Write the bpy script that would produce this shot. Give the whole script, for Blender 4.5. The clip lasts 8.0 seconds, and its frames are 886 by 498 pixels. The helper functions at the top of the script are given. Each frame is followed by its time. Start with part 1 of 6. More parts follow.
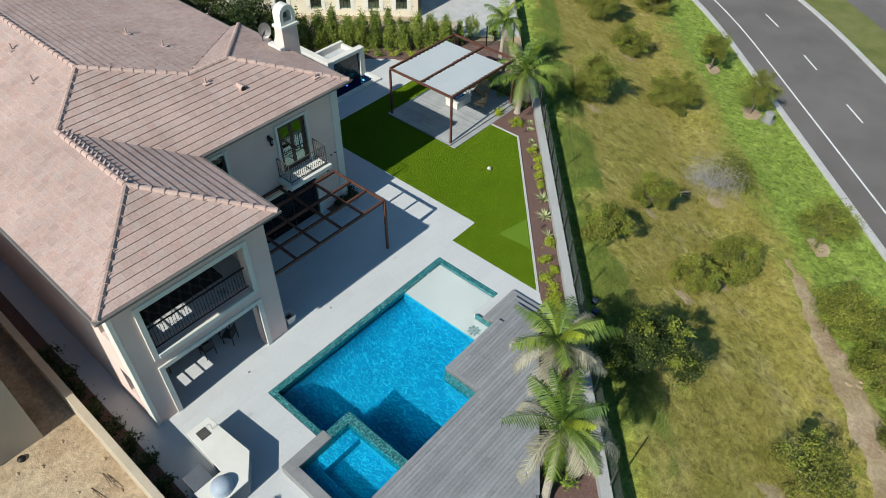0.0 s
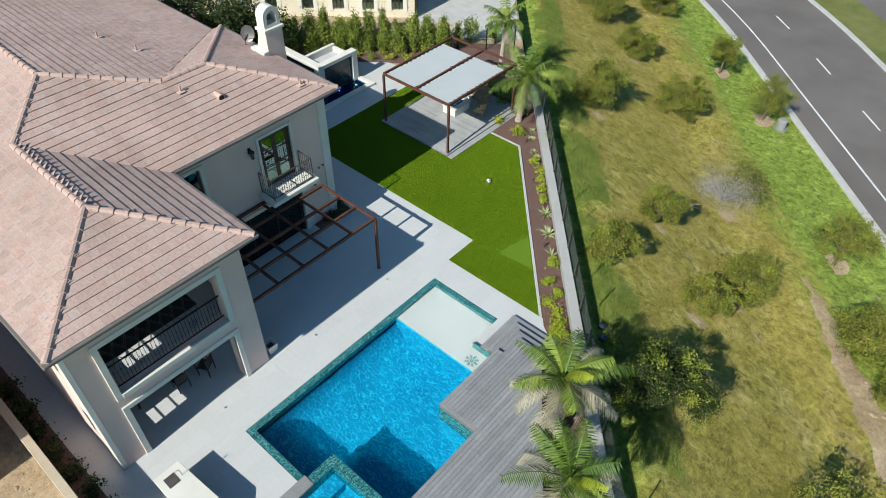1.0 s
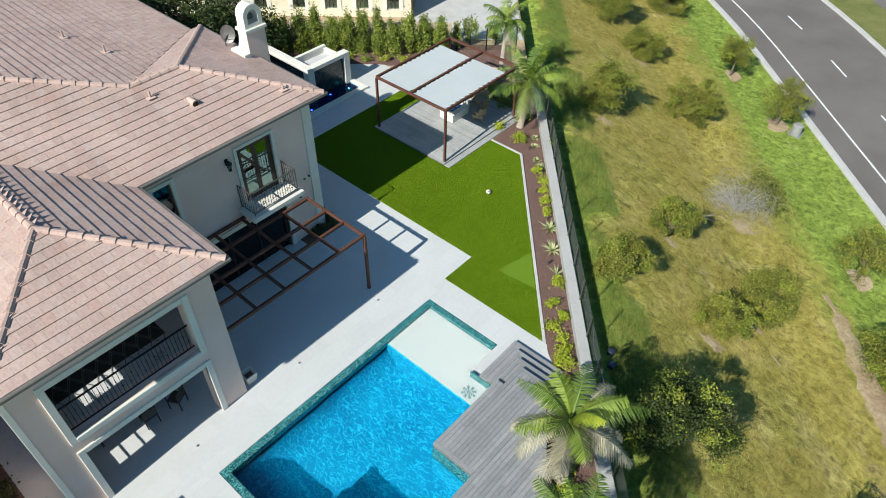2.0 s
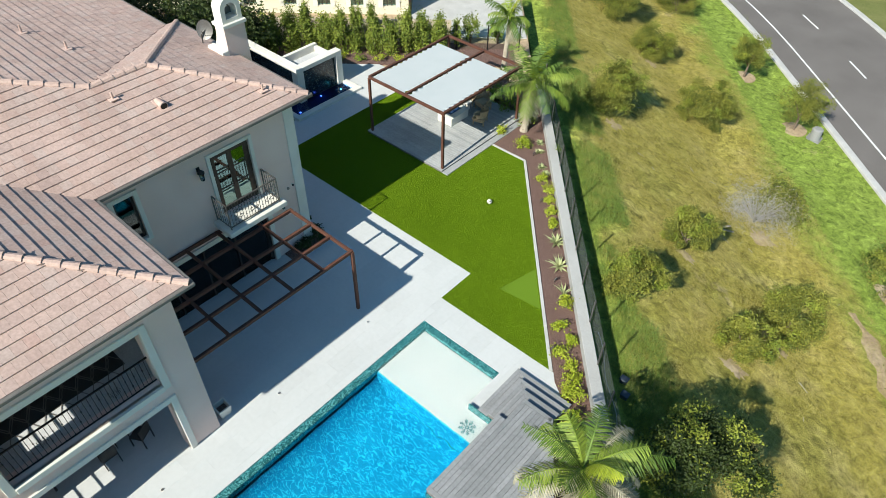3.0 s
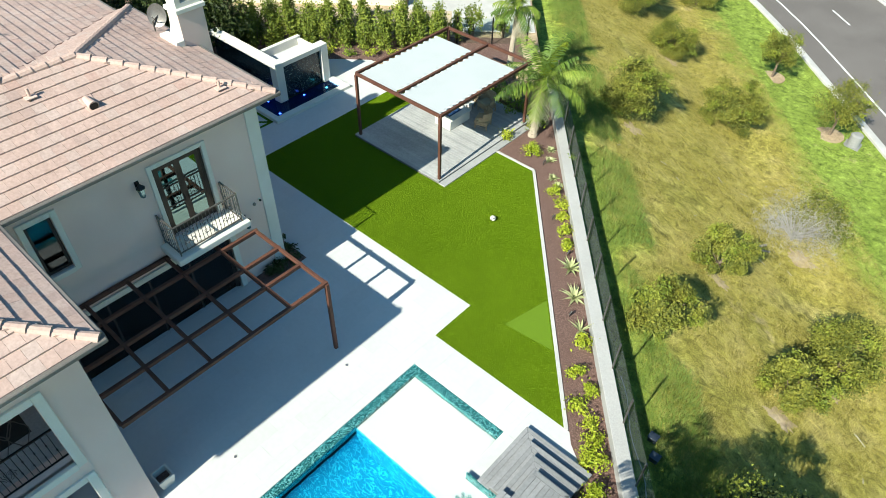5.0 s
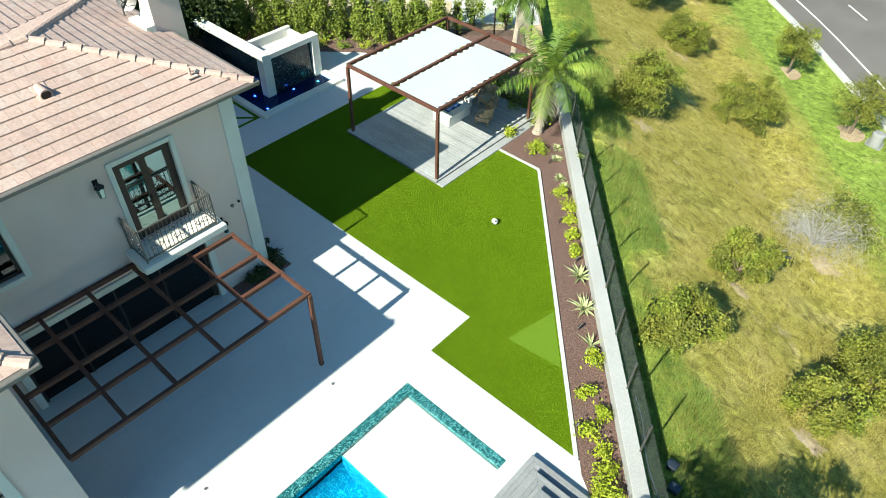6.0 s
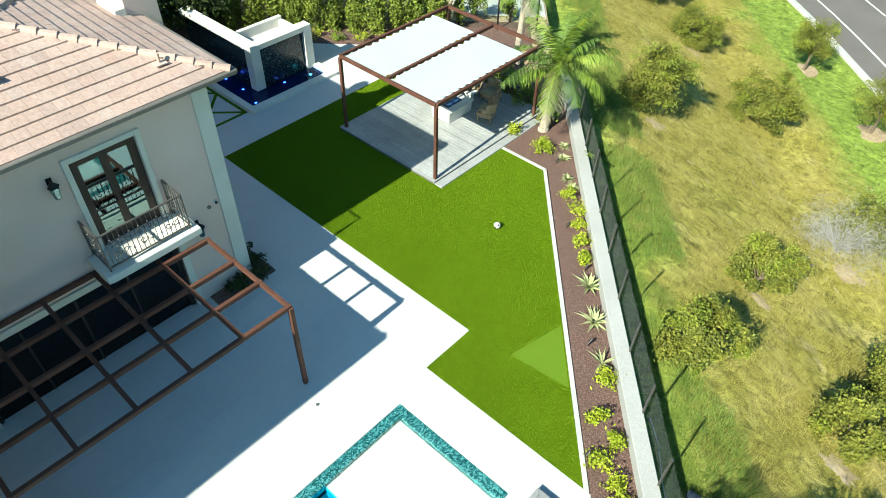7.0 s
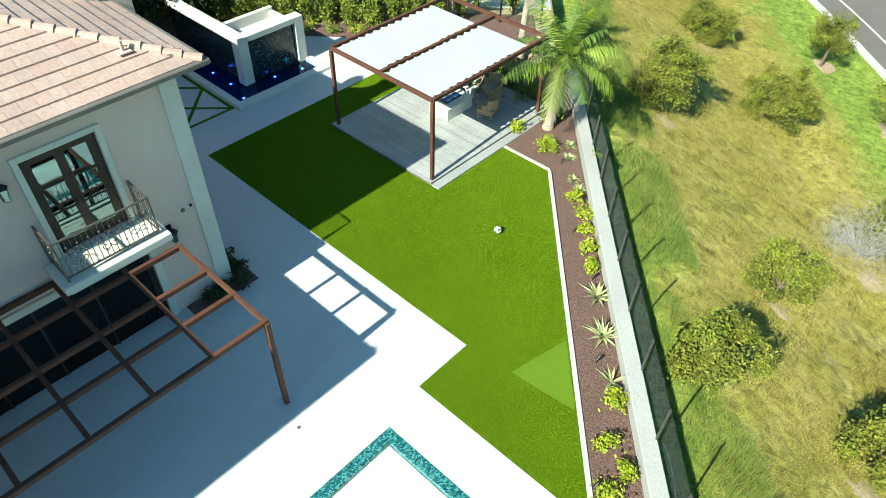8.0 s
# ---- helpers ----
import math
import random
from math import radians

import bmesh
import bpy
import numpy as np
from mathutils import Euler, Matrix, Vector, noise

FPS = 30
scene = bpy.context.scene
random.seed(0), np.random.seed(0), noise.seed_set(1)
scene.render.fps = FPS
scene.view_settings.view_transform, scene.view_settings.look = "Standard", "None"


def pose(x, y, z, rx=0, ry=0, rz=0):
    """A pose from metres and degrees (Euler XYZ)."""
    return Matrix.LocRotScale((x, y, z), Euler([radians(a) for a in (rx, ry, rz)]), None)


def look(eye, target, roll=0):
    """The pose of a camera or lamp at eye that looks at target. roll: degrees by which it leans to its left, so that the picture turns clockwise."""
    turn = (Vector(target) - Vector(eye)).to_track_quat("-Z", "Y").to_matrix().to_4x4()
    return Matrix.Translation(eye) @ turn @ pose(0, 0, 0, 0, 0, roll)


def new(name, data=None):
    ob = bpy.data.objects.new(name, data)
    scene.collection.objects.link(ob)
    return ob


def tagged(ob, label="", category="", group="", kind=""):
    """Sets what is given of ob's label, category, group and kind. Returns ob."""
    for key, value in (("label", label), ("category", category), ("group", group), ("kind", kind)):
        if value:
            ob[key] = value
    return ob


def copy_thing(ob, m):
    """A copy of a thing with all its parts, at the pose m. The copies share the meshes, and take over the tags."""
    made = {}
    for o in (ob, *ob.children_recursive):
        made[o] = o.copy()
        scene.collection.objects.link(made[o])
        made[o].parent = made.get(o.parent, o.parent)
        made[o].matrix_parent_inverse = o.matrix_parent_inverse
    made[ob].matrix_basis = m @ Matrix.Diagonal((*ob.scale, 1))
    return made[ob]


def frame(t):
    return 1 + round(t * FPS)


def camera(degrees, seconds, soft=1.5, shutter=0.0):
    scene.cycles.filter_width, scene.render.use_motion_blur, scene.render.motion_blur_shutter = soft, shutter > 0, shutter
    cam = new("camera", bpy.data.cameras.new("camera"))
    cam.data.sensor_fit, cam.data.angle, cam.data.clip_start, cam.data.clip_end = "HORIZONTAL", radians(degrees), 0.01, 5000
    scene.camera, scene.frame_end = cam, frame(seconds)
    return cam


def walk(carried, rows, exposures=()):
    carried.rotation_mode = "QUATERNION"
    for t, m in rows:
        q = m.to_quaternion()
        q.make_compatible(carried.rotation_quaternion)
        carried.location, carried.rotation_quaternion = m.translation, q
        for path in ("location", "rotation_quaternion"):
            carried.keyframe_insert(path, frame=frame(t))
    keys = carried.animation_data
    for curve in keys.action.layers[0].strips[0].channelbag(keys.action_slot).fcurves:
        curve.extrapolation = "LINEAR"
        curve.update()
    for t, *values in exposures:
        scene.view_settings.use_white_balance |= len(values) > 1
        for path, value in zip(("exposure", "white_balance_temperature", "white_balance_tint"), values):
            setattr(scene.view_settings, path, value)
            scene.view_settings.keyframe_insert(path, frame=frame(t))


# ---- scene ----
cam = camera(66.6, 8.0, soft=0.85)
PATH = [
    (0, (14.549, -16.751, 21.762), (13.61, -15.655, 20.378), 0.8),
    (0.5, (13.881, -15.832, 21.379), (12.943, -14.738, 19.992), 0.9),
    (1, (13.221, -14.945, 20.915), (12.284, -13.85, 19.528), 1.0),
    (1.5, (12.63, -14.094, 20.46), (11.692, -13.0, 19.073), 1.0),
    (3, (10.768, -11.506, 18.635), (9.823, -10.413, 17.252), 1.0),
    (3.5, (10.222, -10.757, 18.146), (9.275, -9.666, 16.763), 1.1),
    (4, (9.714, -10.083, 17.672), (8.766, -8.993, 16.288), 1.2),
    (4.5, (9.166, -9.395, 17.162), (8.217, -8.307, 15.777), 1.2),
    (6, (7.776, -7.508, 15.328), (6.821, -6.422, 13.947), 1.2),
    (6.5, (7.315, -6.958, 14.836), (6.361, -5.874, 13.452), 1.4),
    (7, (6.942, -6.385, 14.291), (5.984, -5.304, 12.908), 1.4),
    (7.5, (6.633, -5.849, 13.847), (5.67, -4.775, 12.462), 1.1),
    (8, (6.289, -5.322, 13.425), (5.324, -4.251, 12.039), 1.3),
]
EXPOSURES = [(0, 0.25, 6500, 8), (1.5, 0.47, 6550, 8), (3, 0.7, 6700, 6), (4.5, 0.94, 6850, 4), (6.5, 1.18, 6850, -2), (8, 1.18, 6850, -5)]
walk(cam, [(t, look(eye, target, roll)) for t, eye, target, roll in PATH], EXPOSURES)

# ---- sky and sun ----
SUN_DIR = Vector((0.05, -1.0, 0.79)).normalized()
sun_data = bpy.data.lights.new("sun", "SUN")
sun_data.energy, sun_data.angle, sun_data.color = 4.5, radians(0.53), (1.0, 0.975, 0.92)
sun = new("sun", sun_data)
sun.matrix_world = look(SUN_DIR * 60, (0, 0, 0))
world = bpy.data.worlds.new("sky")
scene.world = world
world.use_nodes = True
wn = world.node_tree.nodes
sky = wn.new("ShaderNodeTexSky")
sky.sky_type, sky.sun_disc = "NISHITA", False
sky.ozone_density = 3.5
sky.sun_elevation = math.asin(SUN_DIR.z)
sky.sun_rotation = math.atan2(SUN_DIR.x, SUN_DIR.y)
blue = wn.new("ShaderNodeMix")
blue.data_type, blue.blend_type = "RGBA", "MULTIPLY"
blue.inputs[0].default_value, blue.inputs[7].default_value = 1.0, (0.6, 1.0, 1.17, 1)
world.node_tree.links.new(sky.outputs[0], blue.inputs[6])
world.node_tree.links.new(blue.outputs[2], wn["Background"].inputs[0])
wn["Background"].inputs[1].default_value = 0.066


# ---- materials ----
def material(name, build, rough=0.8, metal=0.0, bump=None, spec=0.5):
    """build(nodes helper) returns a colour socket; bump is (scale, strength, distance)."""
    m = bpy.data.materials.new(name)
    m.use_nodes = True
    tree = m.node_tree
    g = Nodes(tree)
    b = tree.nodes["Principled BSDF"]
    b.inputs["Roughness"].default_value = rough
    b.inputs["Metallic"].default_value = metal
    b.inputs["Specular IOR Level"].default_value = spec
    col = build(g)
    if isinstance(col, tuple):
        b.inputs["Base Color"].default_value = (*col, 1)
    else:
        tree.links.new(col, b.inputs["Base Color"])
    if bump:
        n = g.noise(bump[0], 6)
        bn = tree.nodes.new("ShaderNodeBump")
        bn.inputs["Strength"].default_value, bn.inputs["Distance"].default_value = bump[1], bump[2]
        tree.links.new(n, bn.inputs["Height"])
        tree.links.new(bn.outputs[0], b.inputs["Normal"])
    return m


class Nodes:
    def __init__(self, tree):
        self.tree = tree
        self.co = tree.nodes.new("ShaderNodeNewGeometry").outputs["Position"]

    def scaled(self, s):
        n = self.tree.nodes.new("ShaderNodeVectorMath")
        n.operation = "MULTIPLY"
        n.inputs[1].default_value = s
        self.tree.links.new(self.co, n.inputs[0])
        return n.outputs[0]

    def noise(self, scale, detail=4, rough=0.55, stretch=None, distort=0.0):
        n = self.tree.nodes.new("ShaderNodeTexNoise")
        n.inputs["Scale"].default_value, n.inputs["Detail"].default_value, n.inputs["Roughness"].default_value = scale, detail, rough
        n.inputs["Distortion"].default_value = distort
        self.tree.links.new(self.scaled(stretch) if stretch else self.co, n.inputs["Vector"])
        return n.outputs[0]

    def voronoi(self, scale, feature="F1", out="Color", stretch=None):
        n = self.tree.nodes.new("ShaderNodeTexVoronoi")
        n.feature = feature
        n.inputs["Scale"].default_value = scale
        self.tree.links.new(self.scaled(stretch) if stretch else self.co, n.inputs["Vector"])
        return n.outputs[out]

    def ramp(self, fac, *stops):
        n = self.tree.nodes.new("ShaderNodeValToRGB")
        el = n.color_ramp.elements
        while len(el) < len(stops):
            el.new(0.5)
        for e, (p, c) in zip(el, stops):
            e.position, e.color = p, (*c, 1)
        self.tree.links.new(fac, n.inputs[0])
        return n.outputs[0]

    def mix(self, fac, a, b, mode="MIX"):
        n = self.tree.nodes.new("ShaderNodeMix")
        n.data_type, n.blend_type = "RGBA", mode
        for sock, v in ((n.inputs[0], fac), (n.inputs[6], a), (n.inputs[7], b)):
            if isinstance(v, (int, float)):
                sock.default_value = v
            elif isinstance(v, tuple):
                sock.default_value = (*v, 1)
            else:
                self.tree.links.new(v, sock)
        return n.outputs[2]

    def rand(self):
        return self.tree.nodes.new("ShaderNodeObjectInfo").outputs["Random"]

    def island(self):
        return self.tree.nodes.new("ShaderNodeNewGeometry").outputs["Random Per Island"]


def two(c0, c1, big=0.7, fine=30.0, depth=0.25):
    """A mottled colour: broad patches from c0 to c1 and a fine grain over them."""
    def build(g):
        base = g.ramp(g.noise(big, 5), (0.32, c0), (0.68, c1))
        return g.mix(depth, base, g.ramp(g.noise(fine, 3), (0.3, (0.25, 0.25, 0.25)), (0.7, (0.75, 0.75, 0.75))), "OVERLAY")
    return build


def pieces(c0, c1, rnd, grain=18.0, big=0.6, depth=1.0):
    """Pieces that differ from one another, with stains and a fine grain."""
    def build(g):
        r = g.rand() if rnd == "object" else g.island()
        base = g.mix(r, c0, c1)
        base = g.mix(0.35 * depth, base, g.ramp(g.noise(big, 4), (0.3, (0.3, 0.3, 0.3)), (0.7, (0.7, 0.7, 0.7))), "OVERLAY")
        return g.mix(0.25 * depth, base, g.ramp(g.noise(grain, 4), (0.3, (0.25, 0.25, 0.25)), (0.7, (0.75, 0.75, 0.75))), "OVERLAY")
    return build


M = {}
M["stucco"] = material("stucco", two((0.68, 0.515, 0.445), (0.75, 0.585, 0.51), 0.5, 60, 0.2), 0.95, bump=(90, 0.25, 0.01))
M["trim"] = material("white_trim", two((0.62, 0.6, 0.53), (0.69, 0.67, 0.6), 1.2, 40, 0.15), 0.8, bump=(60, 0.1, 0.005))
M["white_wall"] = material("white_wall", two((0.35, 0.345, 0.33), (0.42, 0.415, 0.4), 0.4, 30, 0.25), 0.9, bump=(40, 0.15, 0.01))
M["cream"] = material("cream_stucco", two((0.62, 0.56, 0.43), (0.7, 0.64, 0.5), 0.4, 40, 0.12), 0.95)
M["tan"] = material("tan_stucco", two((0.36, 0.31, 0.24), (0.42, 0.37, 0.29), 0.4, 40, 0.12), 0.95)


def tile_colour(kind):
    """Blended concrete tiles: pink, peach and grey-brown, a few of them darker, with weather stains."""
    def build(g):
        base = g.ramp(g.rand() if kind == "object" else g.island(), (0.0, (0.34, 0.245, 0.215)), (0.25, (0.435, 0.3, 0.25)), (0.55, (0.455, 0.325, 0.275)), (0.85, (0.425, 0.335, 0.295)), (1.0, (0.4, 0.245, 0.2)))
        base = g.mix(0.45, base, (0.435, 0.312, 0.265))
        base = g.mix(0.4, base, g.ramp(g.noise(0.5, 5, 0.6), (0.3, (0.34, 0.32, 0.31)), (0.7, (0.66, 0.67, 0.68))), "OVERLAY")
        return g.mix(0.35, base, g.ramp(g.noise(13, 5, 0.65), (0.3, (0.28, 0.27, 0.27)), (0.7, (0.72, 0.73, 0.73))), "OVERLAY")
    return build


M["roof_tile"] = material("roof_tile", tile_colour("object"), 0.85, bump=(25, 0.3, 0.01))
M["roof_field"] = material("roof_tile_field", tile_colour("island"), 0.85, bump=(25, 0.3, 0.01))
M["roof_felt"] = material("roof_felt", two((0.06, 0.05, 0.045), (0.09, 0.075, 0.065)), 0.9)
M["cap"] = material("ridge_cap", pieces((0.4, 0.26, 0.215), (0.52, 0.38, 0.32), "island", 14, 0.6), 0.85, bump=(25, 0.3, 0.01))
M["gutter"] = material("gutter_paint", two((0.13, 0.118, 0.104), (0.17, 0.155, 0.138), 1, 20), 0.5)
M["paver"] = material("stone_paver", pieces((0.5, 0.51, 0.5), (0.525, 0.535, 0.525), "object", 7, 0.5, 0.22), 0.75, bump=(40, 0.12, 0.005))
M["joint"] = material("paver_joint", two((0.46, 0.465, 0.46), (0.5, 0.505, 0.5), 1, 20), 0.9)
M["grey_stone"] = material("grey_stone", two((0.2, 0.2, 0.195), (0.27, 0.27, 0.265), 1, 20), 0.8, bump=(30, 0.2, 0.01))
M["curb"] = material("concrete_curb", two((0.42, 0.41, 0.39), (0.5, 0.49, 0.47), 1.5, 30), 0.9, bump=(40, 0.2, 0.01))
M["block"] = material("tan_block", two((0.42, 0.35, 0.25), (0.5, 0.42, 0.31), 1.5, 30), 0.9, bump=(40, 0.2, 0.01))
M["mulch"] = material("mulch", lambda g: g.ramp(g.noise(26, 5, 0.75), (0.3, (0.045, 0.025, 0.018)), (0.52, (0.15, 0.085, 0.068)), (0.72, (0.34, 0.23, 0.19))), 1.0, bump=(40, 0.9, 0.04))


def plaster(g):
    """Blue pebble plaster: broad patches, and caustic light ripples painted over them as paler lines."""
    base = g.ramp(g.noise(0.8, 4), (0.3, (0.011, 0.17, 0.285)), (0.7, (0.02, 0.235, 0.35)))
    caustic = g.ramp(g.noise(4.2, 2, 0.5, (1.0, 2.1, 1.0), distort=0.5), (0.455, (0, 0, 0)), (0.5, (0.85, 0.85, 0.85)), (0.545, (0, 0, 0)))
    base = g.mix(caustic, base, (0.1, 0.5, 0.6))
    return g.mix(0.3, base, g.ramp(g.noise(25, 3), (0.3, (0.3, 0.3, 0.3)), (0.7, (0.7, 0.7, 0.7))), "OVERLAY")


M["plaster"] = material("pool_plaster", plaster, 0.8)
M["shelf"] = material("shelf_plaster", two((0.37, 0.395, 0.395), (0.4, 0.42, 0.415), 0.8, 20, 0.1), 0.7)
M["mosaic"] = material("glass_mosaic", lambda g: g.ramp(g.voronoi(30), (0.15, (0.008, 0.05, 0.055)), (0.5, (0.02, 0.13, 0.135)), (0.85, (0.12, 0.36, 0.36))), 0.2)
M["deck"] = material("grey_deck", pieces((0.205, 0.21, 0.212), (0.27, 0.272, 0.275), "object", 12, 0.9, 0.8), 0.8, bump=(30, 0.25, 0.01))
M["pale_deck"] = material("pale_grey_deck", pieces((0.29, 0.3, 0.295), (0.36, 0.365, 0.36), "object", 12, 0.9, 0.8), 0.8, bump=(30, 0.25, 0.01))
M["deck_dark"] = material("deck_frame", two((0.12, 0.115, 0.11), (0.17, 0.165, 0.16), 1, 20), 0.85)
M["bronze"] = material("bronze_steel", two((0.085, 0.036, 0.024), (0.125, 0.056, 0.038), 2, 30), 0.6, spec=0.2)
M["iron"] = material("dark_iron", two((0.02, 0.019, 0.018), (0.035, 0.032, 0.03), 4, 40), 0.45, 0.6)
M["pewter"] = material("pewter_iron", two((0.12, 0.11, 0.1), (0.18, 0.17, 0.155), 4, 40), 0.45, 0.6)
M["frame"] = material("door_bronze", two((0.025, 0.018, 0.014), (0.04, 0.03, 0.024), 3, 30), 0.4, 0.2)
M["canvas"] = material("white_canvas", two((0.42, 0.455, 0.455), (0.45, 0.48, 0.48), 0.8, 50, 0.08), 0.85)
M["asphalt"] = material("asphalt", lambda g: g.mix(0.4, g.ramp(g.noise(0.18, 5, 0.6, (1, 1, 1)), (0.3, (0.118, 0.104, 0.094)), (0.7, (0.17, 0.152, 0.139))), g.ramp(g.noise(18, 4), (0.3, (0.3, 0.3, 0.3)), (0.7, (0.7, 0.7, 0.7))), "OVERLAY"), 0.9)
M["paint"] = material("road_paint", two((0.6, 0.6, 0.58), (0.75, 0.75, 0.73), 2, 25, 0.3), 0.7)
M["verge"] = material("verge_grass", two((0.13, 0.15, 0.045), (0.2, 0.2, 0.075), 0.5, 14, 0.4), 1.0, bump=(18, 0.8, 0.05), spec=0.1)
M["dirt"] = material("dirt", lambda g: g.mix(0.5, g.ramp(g.noise(0.6, 6), (0.3, (0.3, 0.21, 0.125)), (0.5, (0.4, 0.3, 0.19)), (0.7, (0.48, 0.38, 0.25))), g.ramp(g.noise(6, 6, 0.75), (0.3, (0.1, 0.1, 0.1)), (0.7, (0.85, 0.85, 0.85))), "OVERLAY"), 1.0, bump=(14, 0.5, 0.05))


def leaf(name, c0, c1, c2, spec=0.3):
    def build(g):
        return g.mix(0.5, g.ramp(g.island(), (0.0, c0), (0.6, c1), (1.0, c2)), g.ramp(g.noise(1.2, 3), (0.3, c0), (0.7, c2)))
    m = material(name, build, 0.6, spec=spec)
    m.node_tree.nodes["Principled BSDF"].inputs["Transmission Weight"].default_value = 0.0
    return m


def turf(g):
    base = g.ramp(g.noise(0.35, 3), (0.3, (0.066, 0.118, 0.005)), (0.7, (0.084, 0.14, 0.007)))
    base = g.mix(0.3, base, g.ramp(g.noise(0.8, 4, 0.6), (0.3, (0.4, 0.4, 0.4)), (0.7, (0.6, 0.6, 0.6))), "OVERLAY")
    return g.mix(0.8, base, g.ramp(g.noise(42, 3, 0.7), (0.3, (0.3, 0.3, 0.3)), (0.7, (0.7, 0.7, 0.7))), "OVERLAY")


M["turf"] = material("artificial_turf", turf, 0.9, bump=(120, 0.6, 0.02), spec=0.03)
M["turf_blade"] = leaf("turf_blades", (0.155, 0.255, 0.01), (0.175, 0.28, 0.013), (0.195, 0.3, 0.018), 0.03)
M["turf_light"] = material("artificial_turf_patch", lambda g: g.mix(0.45, (0.12, 0.205, 0.013), g.ramp(g.noise(55, 3, 0.6), (0.3, (0.2, 0.2, 0.2)), (0.7, (0.8, 0.8, 0.8))), "OVERLAY"), 0.9, bump=(120, 0.6, 0.02), spec=0.2)


M["leaf_olive"] = leaf("olive_leaves", (0.035, 0.052, 0.006), (0.115, 0.135, 0.018), (0.3, 0.29, 0.045))
# brighter copy of the bush leaves, with sunlight put into the colour
M["leaf_tip"] = leaf("sunlit_tint_leaf_tips", (0.07, 0.11, 0.01), (0.155, 0.19, 0.019), (0.3, 0.31, 0.042))
M["leaf_dark"] = leaf("dark_leaves", (0.01, 0.02, 0.004), (0.024, 0.042, 0.008), (0.06, 0.085, 0.014))
M["leaf_hedge"] = leaf("hedge_leaves", (0.03, 0.06, 0.006), (0.11, 0.165, 0.018), (0.29, 0.33, 0.045))
M["leaf_yellow"] = leaf("yellow_green_leaves", (0.16, 0.22, 0.01), (0.28, 0.34, 0.02), (0.4, 0.42, 0.04))
M["leaf_bright"] = leaf("bright_leaves", (0.07, 0.13, 0.01), (0.14, 0.22, 0.02), (0.24, 0.3, 0.03))
M["agave"] = leaf("agave_leaves", (0.24, 0.27, 0.12), (0.34, 0.37, 0.18), (0.46, 0.46, 0.25))
M["palm"] = leaf("palm_leaves", (0.055, 0.105, 0.01), (0.135, 0.215, 0.022), (0.29, 0.35, 0.05))
M["palm_dark"] = leaf("dark_palm_leaves", (0.025, 0.06, 0.008), (0.07, 0.135, 0.016), (0.15, 0.22, 0.03))
M["palm_dry"] = leaf("dry_palm_leaves", (0.2, 0.175, 0.11), (0.3, 0.27, 0.18), (0.42, 0.39, 0.28))
M["twig_grey"] = leaf("grey_twigs", (0.25, 0.23, 0.2), (0.34, 0.32, 0.29), (0.42, 0.4, 0.37))
M["bark"] = material("bark", two((0.12, 0.085, 0.06), (0.22, 0.165, 0.12), 5, 40, 0.4), 0.95, bump=(40, 0.6, 0.02))
M["palm_bark"] = material("palm_bark", two((0.3, 0.25, 0.19), (0.44, 0.38, 0.3), 5, 40, 0.4), 0.95, bump=(30, 0.6, 0.02))
M["blade"] = leaf("grass_blades", (0.165, 0.15, 0.026), (0.32, 0.28, 0.062), (0.48, 0.405, 0.14))
M["blade_green"] = leaf("green_blades", (0.08, 0.14, 0.02), (0.15, 0.235, 0.035), (0.24, 0.31, 0.06))
M["wicker"] = material("wicker", two((0.3, 0.21, 0.12), (0.42, 0.31, 0.19), 8, 60, 0.5), 0.8, bump=(90, 0.6, 0.01))
M["steel"] = material("steel", two((0.45, 0.45, 0.45), (0.55, 0.55, 0.55), 2, 30), 0.35, 0.9)
M["dark_room"] = material("dark_fittings", two((0.03, 0.027, 0.025), (0.05, 0.046, 0.042), 2, 30), 0.7)
# grey grill cover with the blue of its shade mixed into the colour
M["shade_blue_cover"] = material("shade_blue_cover", two((0.3, 0.36, 0.42), (0.38, 0.43, 0.48), 2, 30), 0.6)


def glassy(name, tint, ripple=0.0, scale=3.0, ior=1.45, coat=(1, 1, 1)):
    m = bpy.data.materials.new(name)
    m.use_nodes = True
    t = m.node_tree
    t.nodes.clear()
    out, mixer = t.nodes.new("ShaderNodeOutputMaterial"), t.nodes.new("ShaderNodeMixShader")
    clear, gloss, fres = t.nodes.new("ShaderNodeBsdfTransparent"), t.nodes.new("ShaderNodeBsdfGlossy"), t.nodes.new("ShaderNodeFresnel")
    clear.inputs[0].default_value = (*tint, 1)
    gloss.inputs["Roughness"].default_value = 0.03
    gloss.inputs["Color"].default_value = (*coat, 1)
    fres.inputs[0].default_value = ior
    if ripple:
        t.nodes.remove(clear)
        clear = t.nodes.new("ShaderNodeBsdfRefraction")
        clear.inputs["Color"].default_value = (*tint, 1)
        clear.inputs["IOR"].default_value, clear.inputs["Roughness"].default_value = 1.33, 0.0
        fres.inputs[0].default_value = 1.33
    if ripple > 0:
        g = Nodes(t)
        bn = t.nodes.new("ShaderNodeBump")
        bn.inputs["Strength"].default_value, bn.inputs["Distance"].default_value = 1.0, ripple
        t.links.new(g.noise(scale, 3, 0.5, distort=0.6), bn.inputs["Height"])
        for node in (clear, gloss, fres):
            t.links.new(bn.outputs[0], node.inputs["Normal"])
    t.links.new(fres.outputs[0], mixer.inputs[0])
    t.links.new(clear.outputs[0], mixer.inputs[1])
    t.links.new(gloss.outputs[0], mixer.inputs[2])
    t.links.new(mixer.outputs[0], out.inputs[0])
    return m




